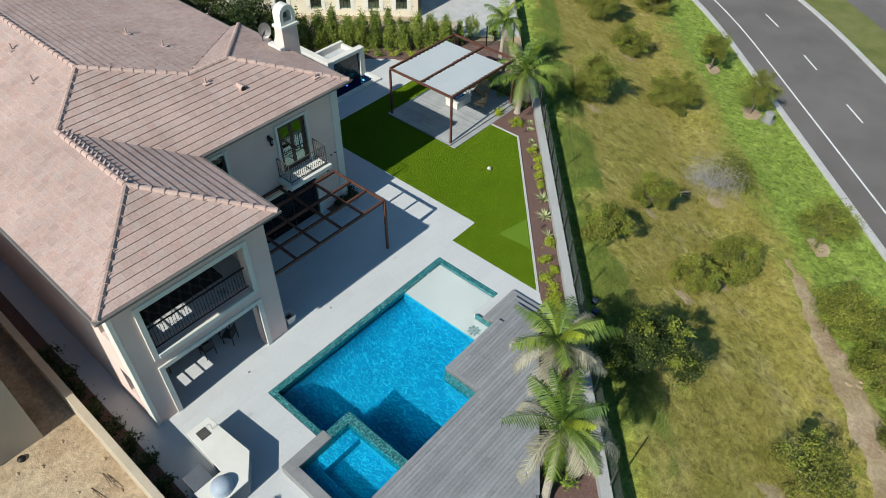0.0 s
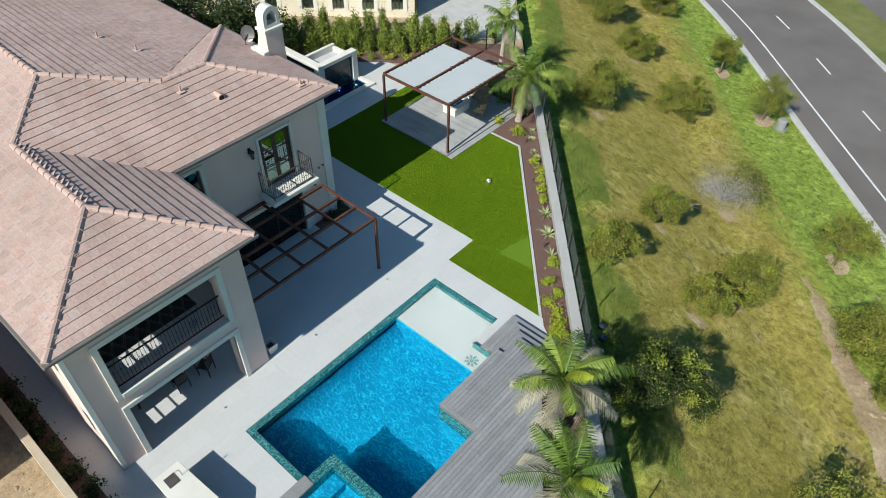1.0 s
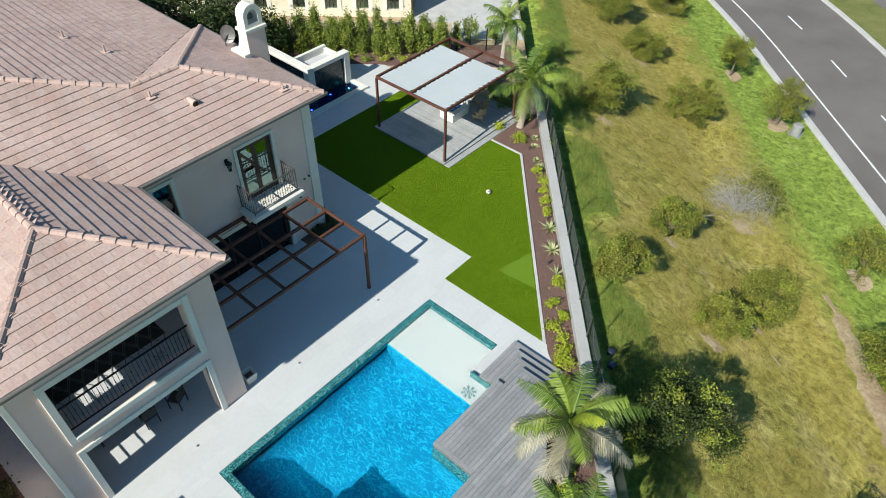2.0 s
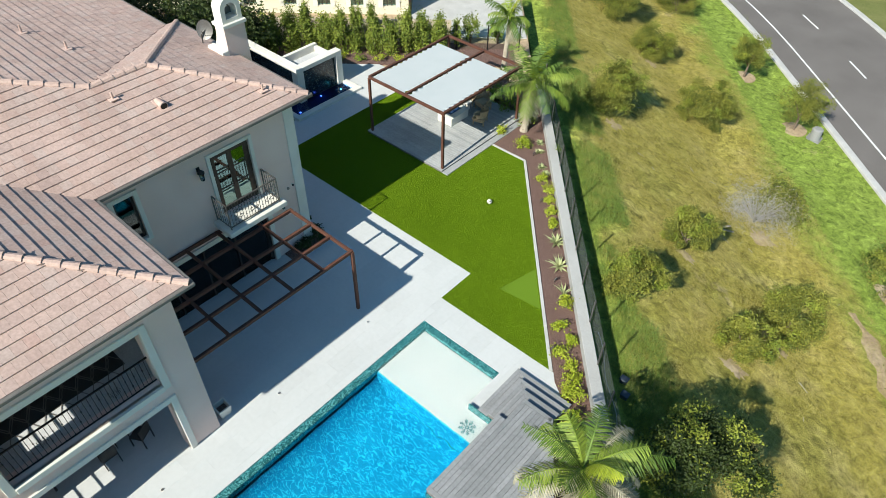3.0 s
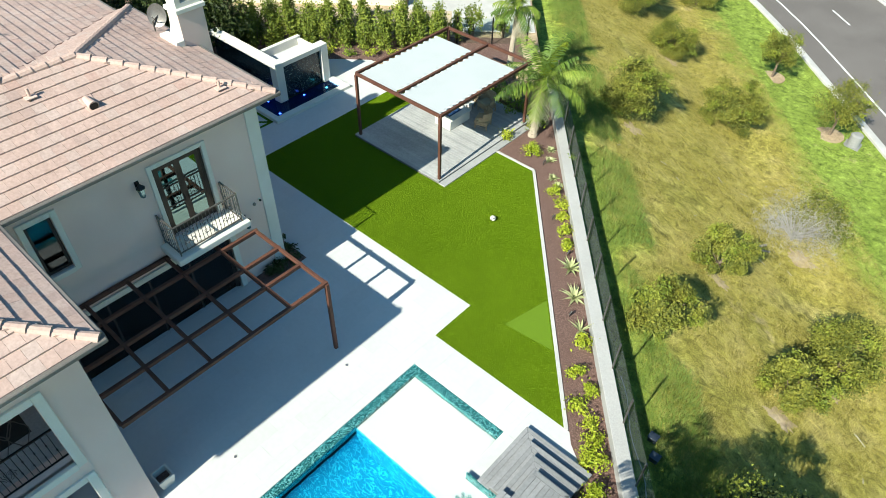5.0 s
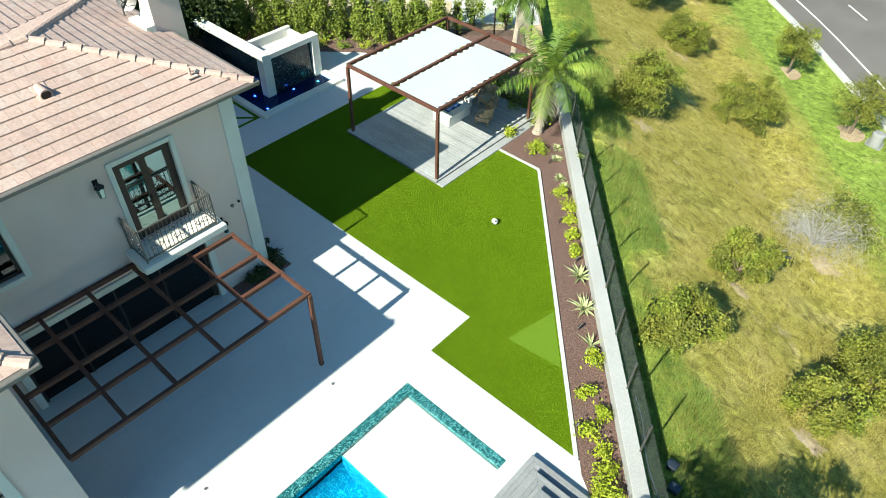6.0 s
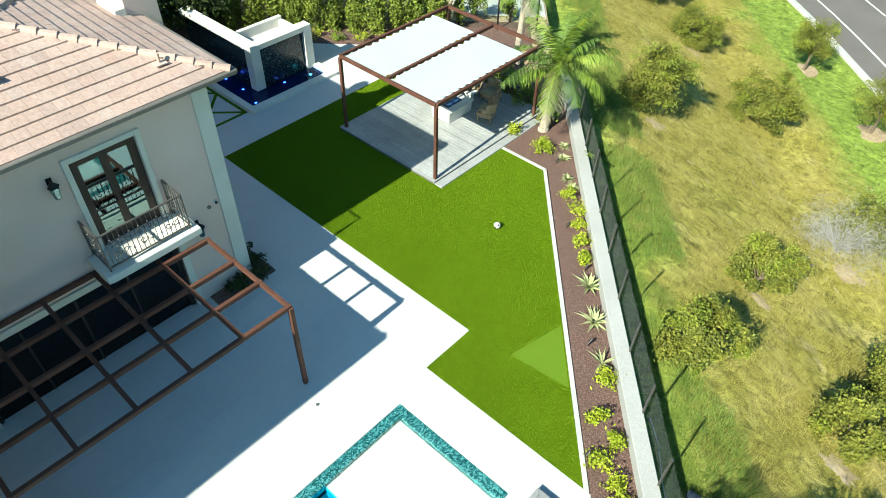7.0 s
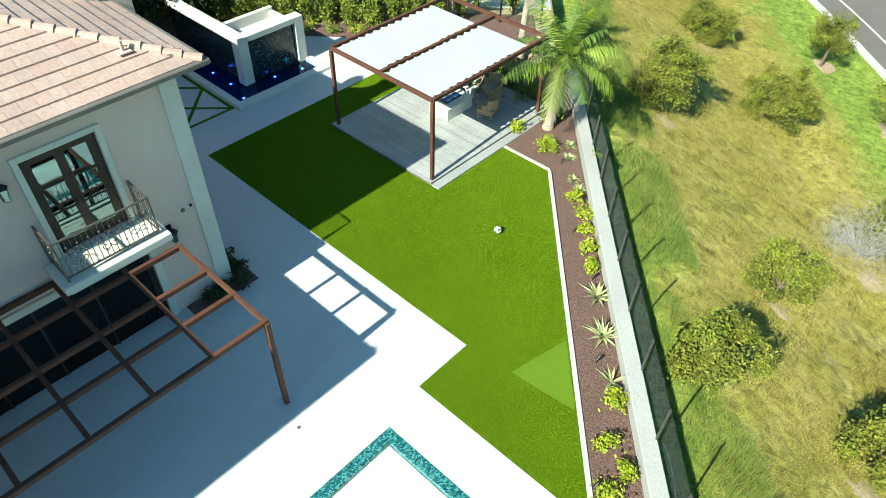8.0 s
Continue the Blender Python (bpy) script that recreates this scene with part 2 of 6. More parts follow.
def clear_pane(name, tint):
    """Thin clear glass: seen through, with a sheen that grows towards grazing angles."""
    m = bpy.data.materials.new(name)
    m.use_nodes = True
    t = m.node_tree
    t.nodes.clear()
    out, mixer = t.nodes.new("ShaderNodeOutputMaterial"), t.nodes.new("ShaderNodeMixShader")
    clear, gloss, weight, power = (t.nodes.new(k) for k in ("ShaderNodeBsdfTransparent", "ShaderNodeBsdfGlossy", "ShaderNodeLayerWeight", "ShaderNodeMath"))
    clear.inputs[0].default_value = (*tint, 1)
    gloss.inputs["Roughness"].default_value = 0.03
    gloss.inputs["Color"].default_value = (0.3, 0.32, 0.3, 1)
    power.operation = "POWER"
    power.inputs[1].default_value = 5.0
    t.links.new(weight.outputs["Facing"], power.inputs[0])
    t.links.new(power.outputs[0], mixer.inputs[0])
    t.links.new(clear.outputs[0], mixer.inputs[1])
    t.links.new(gloss.outputs[0], mixer.inputs[2])
    t.links.new(mixer.outputs[0], out.inputs[0])
    return m


M["glass"] = clear_pane("clear_glass", (0.88, 0.93, 0.9))
M["glass_dark"] = glassy("tinted_glass", (0.3, 0.38, 0.38), ior=3.2, coat=(0.62, 0.95, 0.95))
M["glass_shade"] = glassy("dim_glass", (0.25, 0.3, 0.3), ior=1.5)
M["water"] = glassy("pool_water", (0.15, 0.84, 0.985), -1)
M["water_thin"] = glassy("shelf_water", (0.93, 0.985, 0.99), 0.012, 4.0)
M["water_still"] = glassy("fountain_water", (0.35, 0.6, 0.9), 0.01, 5)


# ---- building tools ----
def part(name, bm, mat, parent=None, label=""):
    """Links a bmesh, drawn in world metres, as one mesh object under a thing or a part."""
    me = bpy.data.meshes.new(name)
    bm.normal_update()
    bm.to_mesh(me)
    bm.free()
    return hang(name, me, mat, parent, label)


def hang(name, me, mat, parent=None, label=""):
    if mat and not me.materials:
        me.materials.append(M[mat] if isinstance(mat, str) else mat)
    ob = new(name, me)
    if parent:
        ob.parent = parent
        if parent.data is None:
            ob.matrix_parent_inverse = parent.matrix_basis.inverted()
    if label:
        ob["label"] = label
    return ob


def thing(name, at, label, category, group="", kind=""):
    ob = new(name)
    ob.matrix_basis = Matrix.Translation(at)
    ob.empty_display_size = 0.2
    return tagged(ob, label, category, group, kind)


def B():
    return bmesh.new()


def box(bm, x0, x1, y0, y1, z0, z1, bev=0.0, m=None):
    r = bmesh.ops.create_cube(bm, size=1)
    mat = Matrix.LocRotScale(((x0 + x1) / 2, (y0 + y1) / 2, (z0 + z1) / 2), None, (abs(x1 - x0), abs(y1 - y0), abs(z1 - z0)))
    bmesh.ops.transform(bm, matrix=(m @ mat) if m else mat, verts=r["verts"])
    if bev:
        es = list({e for v in r["verts"] for e in v.link_edges})
        bmesh.ops.bevel(bm, geom=es, offset=bev, segments=1, affect="EDGES")
    return bm


def prism(bm, pts, z0, z1, bev=0.0):
    """An upright slab over a plan polygon."""
    lo = [bm.verts.new((x, y, z0)) for x, y in pts]
    hi = [bm.verts.new((x, y, z1)) for x, y in pts]
    n = len(pts)
    faces = [bm.faces.new(hi), bm.faces.new(lo[::-1])]
    faces += [bm.faces.new((lo[i], lo[(i + 1) % n], hi[(i + 1) % n], hi[i])) for i in range(n)]
    bmesh.ops.recalc_face_normals(bm, faces=faces)
    if bev:
        bmesh.ops.bevel(bm, geom=[e for e in faces[0].edges], offset=bev, segments=1, affect="EDGES")
    return bm


def bar(bm, p, q, w, h=None, bev=0.0):
    """A square bar from p to q."""
    p, q = Vector(p), Vector(q)
    d = q - p
    turn = d.to_track_quat("Z", "Y").to_matrix().to_4x4()
    m = Matrix.Translation((p + q) / 2) @ turn
    box(bm, -w / 2, w / 2, -(h or w) / 2, (h or w) / 2, -d.length / 2, d.length / 2, bev, m)
    return bm


def rod(bm, p, q, r0, r1=None, seg=8):
    p, q = Vector(p), Vector(q)
    d = q - p
    m = Matrix.Translation((p + q) / 2) @ d.to_track_quat("Z", "Y").to_matrix().to_4x4()
    bmesh.ops.create_cone(bm, cap_ends=True, segments=seg, radius1=r0, radius2=r0 if r1 is None else r1, depth=d.length, matrix=m)
    return bm


def thicken(bm, t):
    bm.normal_update()
    bmesh.ops.solidify(bm, geom=bm.faces[:], thickness=t)


def wall_cells(bm, axis, a0, a1, b0, b1, z0, z1, holes):
    """A wall a0..a1 thick across the axis and b0..b1 long, with openings (b0, b1, z0, z1) through it."""
    bs = sorted({b0, b1, *[v for h in holes for v in h[:2]]})
    zs = sorted({z0, z1, *[v for h in holes for v in h[2:]]})
    for i in range(len(bs) - 1):
        for j in range(len(zs) - 1):
            cb, cz = (bs[i] + bs[i + 1]) / 2, (zs[j] + zs[j + 1]) / 2
            if any(h[0] < cb < h[1] and h[2] < cz < h[3] for h in holes):
                continue
            if axis == "x":
                box(bm, a0, a1, bs[i], bs[i + 1], zs[j], zs[j + 1])
            else:
                box(bm, bs[i], bs[i + 1], a0, a1, zs[j], zs[j + 1])
    bmesh.ops.remove_doubles(bm, verts=bm.verts, dist=0.0005)
    return bm


def mesh_of(name, verts, faces):
    me = bpy.data.meshes.new(name)
    me.from_pydata(verts, [], faces)
    me.update()
    return me


# directions of the street side: along the garden wall, and outwards from it
AL, OUT = Vector((0.655, -0.756)), Vector((0.756, 0.655))


def street(u, v):
    """A plan point u metres outwards and v metres along the garden wall."""
    p = OUT * u + AL * v
    return p.x, p.y


def ground_z(x, y):
    u = OUT.x * x + OUT.y * y
    z = float(np.interp(u, [5.6, 5.9, 6.7, 7.6, 8.7, 16, 22, 24, 80], [-2.6, -1.3, -1.28, -1.2, -1.5, -4.35, -5.15, -5.3, -5.3]))
    if 6.5 < u < 24:
        z += 0.12 * noise.noise((x * 0.25, y * 0.25, 0.3))
    return z


# ---- ground and street ----
def ground_colour(g):
    """Dry grass with greener stretches: close to the garden wall and in the watered strip along the road."""
    dot = g.tree.nodes.new("ShaderNodeVectorMath")
    dot.operation = "DOT_PRODUCT"
    dot.inputs[1].default_value = (0.756, 0.655, 0)
    g.tree.links.new(g.co, dot.inputs[0])
    wob = g.tree.nodes.new("ShaderNodeMath")
    wob.operation = "MULTIPLY_ADD"
    wob.inputs[1].default_value = 4.0
    g.tree.links.new(g.noise(0.35, 4), wob.inputs[0])
    g.tree.links.new(dot.outputs["Value"], wob.inputs[2])
    rng = g.tree.nodes.new("ShaderNodeMapRange")
    rng.inputs[1].default_value, rng.inputs[2].default_value = 7.0, 27.0
    g.tree.links.new(wob.outputs[0], rng.inputs[0])
    dry = g.ramp(g.noise(0.5, 6, 0.65), (0.28, (0.225, 0.195, 0.04)), (0.5, (0.35, 0.3, 0.078)), (0.72, (0.485, 0.395, 0.155)))
    green = g.ramp(g.noise(0.8, 5, 0.6), (0.3, (0.165, 0.24, 0.038)), (0.7, (0.27, 0.36, 0.075)))
    strip = g.ramp(rng.outputs[0], (0.0, (1, 1, 1)), (0.09, (0.9, 0.9, 0.9)), (0.2, (0.12, 0.12, 0.12)), (0.68, (0.05, 0.05, 0.05)), (0.76, (0.95, 0.95, 0.95)))
    base = g.mix(strip, dry, green)
    base = g.mix(g.ramp(g.noise(0.22, 5, 0.7), (0.62, (0, 0, 0)), (0.72, (0.8, 0.8, 0.8))), base, (0.42, 0.33, 0.2))
    base = g.mix(0.85, base, g.ramp(g.noise(2.6, 6, 0.75, distort=0.8), (0.32, (0.12, 0.13, 0.12)), (0.68, (0.86, 0.84, 0.8))), "OVERLAY")
    return g.mix(0.8, base, g.ramp(g.noise(22, 5, 0.75), (0.3, (0.12, 0.12, 0.12)), (0.7, (0.85, 0.85, 0.85))), "OVERLAY")


M["ground"] = material("dry_grass_ground", ground_colour, 1.0, bump=(18, 0.9, 0.06), spec=0.1)
us = [-900, -300, -120, -60, -30, 0, 5.4, 5.62] + [5.9 + 0.55 * i for i in range(34)] + [26, 32, 45, 80, 200, 900]
vs = [-900, -300, -150, -100, -80] + [-64 + 1.6 * i for i in range(60)] + [45, 80, 200, 900]
gv = [(*street(u, v), ground_z(*street(u, v))) for u in us for v in vs]
nv = len(vs)
gf = [(i * nv + j, i * nv + j + 1, (i + 1) * nv + j + 1, (i + 1) * nv + j) for i in range(len(us) - 1) for j in range(nv - 1)]
ground = hang("ground", mesh_of("ground", gv, [f[::-1] for f in gf]), "ground")
tagged(ground, "sloping field of dry grass with greener strips beside the road", "ground", kind="structure")

ROAD_N, ROAD_S = Vector((0.73, 0.683)).normalized(), Vector((0.683, -0.73)).normalized()


def road_pt(n, s):
    n = n - 0.006 * min(0.0, s + 30) ** 2 if s < -30 else n
    p = ROAD_N * n + ROAD_S * s
    return p.x, p.y


def ribbon(name, n0, n1, s0, s1, z0, z1, mat, step=3.0, bev=0.0):
    bm = B()
    k = max(1, int((s1 - s0) / step))
    ss = [s0 + (s1 - s0) * i / k for i in range(k + 1)]
    prism(bm, [road_pt(n0, s) for s in ss] + [road_pt(n1, s) for s in reversed(ss)], z0, z1, bev)
    return bm


RZ = -5.3
tagged(part("road", ribbon("road", 26.2, 35.9, -140, 90, RZ - 0.3, RZ + 0.03, "asphalt"), "asphalt"), "worn grey asphalt two-lane road", "road", kind="structure")
tagged(part("kerb", ribbon("kerb", 25.75, 26.2, -140, 90, RZ - 0.3, RZ + 0.16, "curb", bev=0.03), "curb"), "pale concrete kerb along the road", "kerb", kind="structure")
tagged(part("kerb", ribbon("kerb", 35.9, 36.35, -140, 90, RZ - 0.3, RZ + 0.16, "curb", bev=0.03), "curb"), "pale concrete kerb beyond the road", "kerb", kind="structure")
tagged(part("verge", ribbon("verge", 36.35, 40.4, -140, 90, RZ - 0.3, RZ + 0.12, "turf"), "verge"), "grass verge beyond the road", "verge", kind="structure")
tagged(part("parking_road", ribbon("parking_road", 40.4, 60, -140, 90, RZ - 0.3, RZ + 0.04, "asphalt"), "asphalt"), "dark asphalt beyond the verge", "road", kind="structure")
tagged(part("edge_line", ribbon("edge_line", 27.88, 28.02, -140, 90, RZ, RZ + 0.036, "paint"), "paint"), "solid white edge line on the road", "road marking", kind="structure")
for k in range(-9, 8):
    s0 = -28.72 + 7.72 * k
    tagged(part("lane_dash", ribbon("lane_dash", 31.33, 31.47, s0, s0 + 2.5, RZ, RZ + 0.036, "paint"), "paint"), "short white lane dash painted on asphalt", "road marking", "lane dashes")

# ---- garden platform: lawn, patio, planting strip ----
CURB_U, WALL_U0, WALL_U1 = 4.3, 5.45, 5.85


def on_u(u, x):
    return (u - OUT.x * x) / OUT.y


lawn_pts = [(-11.75, 2.92), (-0.27, 2.92), (-0.27, 1.22), ((CURB_U - 0.655 * 1.22) / 0.756, 1.22), (-3.1, on_u(CURB_U, -3.1)), (-5.4, 10.16), (-5.4, 13), (-11.75, 11.0)]
tagged(part("lawn", prism(B(), lawn_pts, -0.3, 0.005), "turf"), "bright green artificial turf lawn", "lawn", kind="structure")
tagged(part("turf_patch", prism(B(), [(1.45, 4.78), (1.06, 3.04), (2.8, 3.22)], -0.05, 0.009), "turf_light"), "lighter seamed patch of turf in the lawn", "lawn patch", kind="structure")


# pool shell
PX0, PX1, PY0, PY1 = 0.0, 6.2, -9.9, 0.0
# ---- pool ----
pool = thing("swimming_pool", (3, -5, 0), "rippling turquoise swimming pool with mosaic edge and white shelf", "pool")
FLOOR = -1.55
part("floor", prism(B(), [(0, -9.9), (6.3, -9.9), (6.3, -2.65), (0, -2.65)], FLOOR - 0.2, FLOOR), "plaster", pool, "blue pebble plaster floor with painted light ripples")
bm = B()
box(bm, 0.27, 5.0, -2.65, -0.27, -0.22, -0.17, 0.02)
part("shelf_base", box(B(), 0.27, 5.0, -2.64, -0.27, FLOOR, -0.22), "plaster", pool)
part("sun_shelf", bm, "shelf", pool, "white shallow sun shelf under water")
bm = B()
box(bm, 0.03, 0.27, -9.9, 0, FLOOR - 0.2, -0.34)
box(bm, 0.27, 3.42, -0.27, -0.03, FLOOR - 0.2, -0.34)
box(bm, 0.27, 3.0, -9.87, -9.63, FLOOR - 0.2, -0.34)
part("side_wall", bm, "plaster", pool)
# rounding from wall to floor, added along the house side to catch sun
prof = [(0.27, -0.34), (0.27, -0.55)] + [(1.27 - math.cos(a), FLOOR + 1.0 - math.sin(a)) for a in [math.pi / 2 * k / 8 for k in range(9)]] + [(0.27, FLOOR - 0.05)]
cv = B()
ends = [[cv.verts.new((x, y, z)) for x, z in prof] for y in (-9.62, -2.65)]
for i in range(len(prof)):
    j = (i + 1) % len(prof)
    cv.faces.new((ends[0][i], ends[0][j], ends[1][j], ends[1][i]))
bmesh.ops.recalc_face_normals(cv, faces=cv.faces)
part("cove", cv, "plaster", pool)
for name, b in (("coping", (0, 0.27, -9.9, 0)), ("coping", (0.27, 3.42, -0.27, 0)), ("coping", (0.27, 3.0, -9.9, -9.63))):
    part(name, box(B(), *b, -0.34, -0.012, 0.012), "mosaic", pool, "green-blue glass mosaic band")


def wave(x, y):
    h = 0.0
    for k, (d, l, a) in enumerate(WAVES):
        h += a * math.sin((x * math.cos(d) + y * math.sin(d)) * 2 * math.pi / l + k * 1.7)
    return h + 0.008 * noise.noise((x * 2.6, y * 2.6, 0.4))


WAVES = [(0.4, 0.62, 0.005), (1.3, 0.5, 0.0045), (2.2, 0.43, 0.004), (2.9, 0.7, 0.005), (0.9, 0.33, 0.0025), (1.9, 0.8, 0.005)]
for mat, pts, note in (("water", [(0.27, -9.63), (3.1, -9.63), (3.1, -8.55), (6.2, -8.55), (6.2, -4.96), (4.62, -4.96), (4.62, -2.65), (0.27, -2.65)], "rippling clear water"),
                       ("water_thin", [(0.27, -2.65), (4.62, -2.65), (4.62, -1.68), (3.42, -1.68), (3.42, -0.27), (0.27, -0.27)], "thin clear water over the shelf")):
    wb = B()
    wb.faces.new([wb.verts.new((x, y, -0.07)) for x, y in pts])
    if mat == "water_thin":
        part("water", wb, mat, pool, note).visible_shadow = False
        continue
    # waves: cut the sheet into a fine net and lift it
    for axis, lo, hi in ((0, 0.27, 6.2), (1, -9.63, -2.65)):
        n = int((hi - lo) / 0.045)
        for k in range(1, n):
            co, no = [0, 0, 0], [0, 0, 0]
            co[axis], no[axis] = lo + (hi - lo) * k / n, 1
            bmesh.ops.bisect_plane(wb, geom=wb.verts[:] + wb.edges[:] + wb.faces[:], plane_co=co, plane_no=no)
    for v in wb.verts:
        v.co.z += wave(v.co.x, v.co.y)
    sheet = part("water", wb, mat, pool, note)
    for f in sheet.data.polygons:
        f.use_smooth = True
    sheet.visible_shadow = False
# a snowflake of small glass tiles set in the shelf
for k in range(8):
    a = math.pi * k / 4
    bm = B()
    for r in (0.05, 0.12, 0.19, 0.26):
        x, y = 3.9 + r * math.cos(a), -2.25 + r * math.sin(a)
        bar(bm, (x - 0.022 * math.cos(a), y - 0.022 * math.sin(a), -0.164), (x + 0.022 * math.cos(a), y + 0.022 * math.sin(a), -0.164), 0.03, 0.014)
        if 0.1 < r < 0.2:
            for sg in (-1, 1):
                b = a + sg * 0.7
                bar(bm, (x + 0.03 * math.cos(b), y + 0.03 * math.sin(b), -0.164), (x + 0.075 * math.cos(b), y + 0.075 * math.sin(b), -0.164), 0.024, 0.014)
    part("mosaic_ray", bm, "mosaic", pool, "ray of green-blue mosaic tiles")

# ---- spa ----
SPX0, SPX1, SPY0, SPY1, SPZ = 3.1, 6.2, -11.6, -8.55, 0.38
spa = thing("spa", (4.6, -10, 0), "raised square spa with mosaic rim and blue water", "spa")
part("basin", box(B(), SPX0, SPX1 + 0.3, SPY0, SPY1, FLOOR, -0.75), "plaster", spa, "blue plaster basin floor")
part("rim", box(B(), SPX0 + 0.35, SPX1, SPY1 - 0.35, SPY1, -0.25, SPZ, 0.012), "mosaic", spa)
part("rim", box(B(), SPX0, SPX0 + 0.35, SPY1 - 1.15, SPY1, -0.25, SPZ, 0.012), "mosaic", spa)
part("spa_wall", box(box(B(), SPX0 + 0.35, SPX1, SPY1 - 0.34, SPY1 - 0.01, -1.5, -0.25), SPX0 + 0.01, SPX0 + 0.34, SPY1 - 1.15, SPY1 - 0.01, -1.5, -0.25), "plaster", spa)
part("stone_rim", box(B(), SPX0 - 0.1, SPX0 + 0.35, SPY0, SPY1 - 1.15, -1.5, SPZ + 0.03, 0.012), "grey_stone", spa, "grey stone rim")
part("stone_rim", box(B(), SPX0 + 0.35, SPX1, SPY0, SPY0 + 0.4, -1.5, SPZ + 0.03, 0.012), "grey_stone", spa, "grey stone rim")
part("bench", box(B(), SPX0 + 0.35, SPX1, SPY0 + 0.4, SPY0 + 0.95, -0.75, -0.2, 0.02), "plaster", spa)
part("bench", box(B(), SPX0 + 0.35, SPX0 + 0.9, SPY0 + 0.95, SPY1 - 0.35, -0.75, -0.2, 0.02), "plaster", spa)
sw = B()
sw.faces.new([sw.verts.new((x, y, SPZ - 0.06)) for x, y in [(SPX0 + 0.35, SPY0 + 0.4), (SPX1, SPY0 + 0.4), (SPX1, SPY1 - 0.35), (SPX0 + 0.35, SPY1 - 0.35)]])
part("water", sw, "water", spa).visible_shadow = False

# ---- patio base ----
patio = thing("patio", (0, 0, 0), "pale grey-white large-format stone patio", "patio", kind="structure")
RECTS = [(-6.4, -0.27, -7.44, 2.92), (-5.9, -0.27, -13.4, -7.44), (-6.4, -0.27, -14.3, -13.4), (-0.27, 0.0, -14.3, 1.22), (0.0, 3.42, 0.0, 1.22), (3.42, 5.5, -1.68, 1.22),
         (0.0, 3.0, -14.3, -9.9), (3.0, 6.2, -14.3, -11.6), (-11.75, -6.4, 0.22, 2.92), (-13.5, -11.75, 0.22, 13.0), (-19.0, -13.5, 0.22, 5.25), (-16.2, -13.5, 9.5, 12.0), (-13.5, -10.25, 11.05, 14.6)]
bm = B()
for x0, x1, y0, y1 in RECTS:
    box(bm, x0, x1, y0, y1, -0.4, -0.005)
part("bedding", bm, "joint", patio)


def cut(poly, a, b, c):
    """Keeps the part of a plan polygon where a x + b y <= c."""
    out = []
    for i, p in enumerate(poly):
        q = poly[(i + 1) % len(poly)]
        dp, dq = a * p[0] + b * p[1] - c, a * q[0] + b * q[1] - c
        if dp <= 0:
            out.append(p)
        if dp * dq < 0:
            t = dp / (dp - dq)
            out.append((p[0] + (q[0] - p[0]) * t, p[1] + (q[1] - p[1]) * t))
    return out


# ---- wooden deck ----
DZ = 0.72
deck = thing("deck", (7, -4, 0), "weathered grey plank deck with wrap-round steps beside the pool", "deck", kind="structure")
deck_pts = [(4.96, -0.69), (5.97, -0.69), (10.3, -6.75), (13.4, -11.2), (12.6, -14.6), (6.2, -14.6), (6.2, -4.95), (4.62, -4.95), (4.62, -1.68), (4.96, -1.68)]
base_pts = [(5.0, -0.75), (5.93, -0.75), (10.2, -6.75), (13.3, -11.2), (12.5, -14.6), (6.2, -14.6), (6.2, -4.96), (4.62, -4.96), (4.62, -1.72), (5.0, -1.72)]
part("footing", prism(B(), base_pts, FLOOR - 0.2, -0.2), "plaster", deck, "blue plaster below the water")
part("substructure", prism(B(), base_pts, -0.2, DZ - 0.19), "mosaic", deck, "tiled side above the water")
part("frame", prism(B(), [(5.0, -0.73), (5.95, -0.73), (10.25, -6.75), (13.35, -11.2), (12.55, -14.6), (6.21, -14.6), (6.21, -4.94), (4.64, -4.94), (4.64, -1.7), (5.0, -1.7)], DZ - 0.19, DZ - 0.03), "deck_dark", deck)
BW = 0.145
# border boards round the edge, then planks along the pool
edge = BW
x = 4.62
k = 0
while x < 13.4:
    poly = [(x + 0.004, -20), (x + BW - 0.004, -20), (x + BW - 0.004, 3), (x + 0.004, 3)]
    poly = cut(poly, 0, 1, -0.69 - edge)
    poly = cut(poly, 0, -1, 14.6)
    poly = cut(poly, 5.84 / 7.2, 4.2 / 7.2, 5.84 / 7.2 * 5.97 - 4.2 / 7.2 * 0.69 - edge)
    if x + BW < 4.97:
        poly = cut(poly, 0, 1, -1.68)
    if x + BW < 6.22:
        poly = cut(poly, 0, -1, 4.95 - edge)
    # each run is made of boards of about four metres
    if len(poly) > 2:
        ys = [p[1] for p in poly]
        y = min(ys) - (k * 1.37 % 3.7)
        while y < max(ys):
            seg = cut(cut(poly, 0, -1, -y), 0, 1, y + 3.7 - 0.006)
            if len(seg) > 2 and max(p[1] for p in seg) - min(p[1] for p in seg) > 0.05:
                part("plank", prism(B(), seg, DZ - 0.03, DZ + 0.001 * (k % 3), 0.003), "deck", deck)
            y += 3.7
    x += BW
    k += 1
for p, q in (((4.96, -0.69 - BW / 2), (5.97, -0.69 - BW / 2)), ((6.2 + 0.0, -4.95 + BW / 2), (4.62, -4.95 + BW / 2))):
    part("border_plank", bar(B(), (*p, DZ - 0.012), (*q, DZ - 0.012), BW - 0.01, 0.03), "deck", deck)
q0, q1 = Vector((5.97, -0.69)), Vector((10.3, -6.75))
off = Vector((-5.84, -4.2)).normalized() * BW / 2
for i in range(3):
    a, b = q0.lerp(q1, i / 3) + off, q0.lerp(q1, (i + 0.985) / 3) + off
    part("border_plank", bar(B(), (a.x, a.y, DZ - 0.012), (b.x, b.y, DZ - 0.012), BW - 0.01, 0.03), "deck", deck)
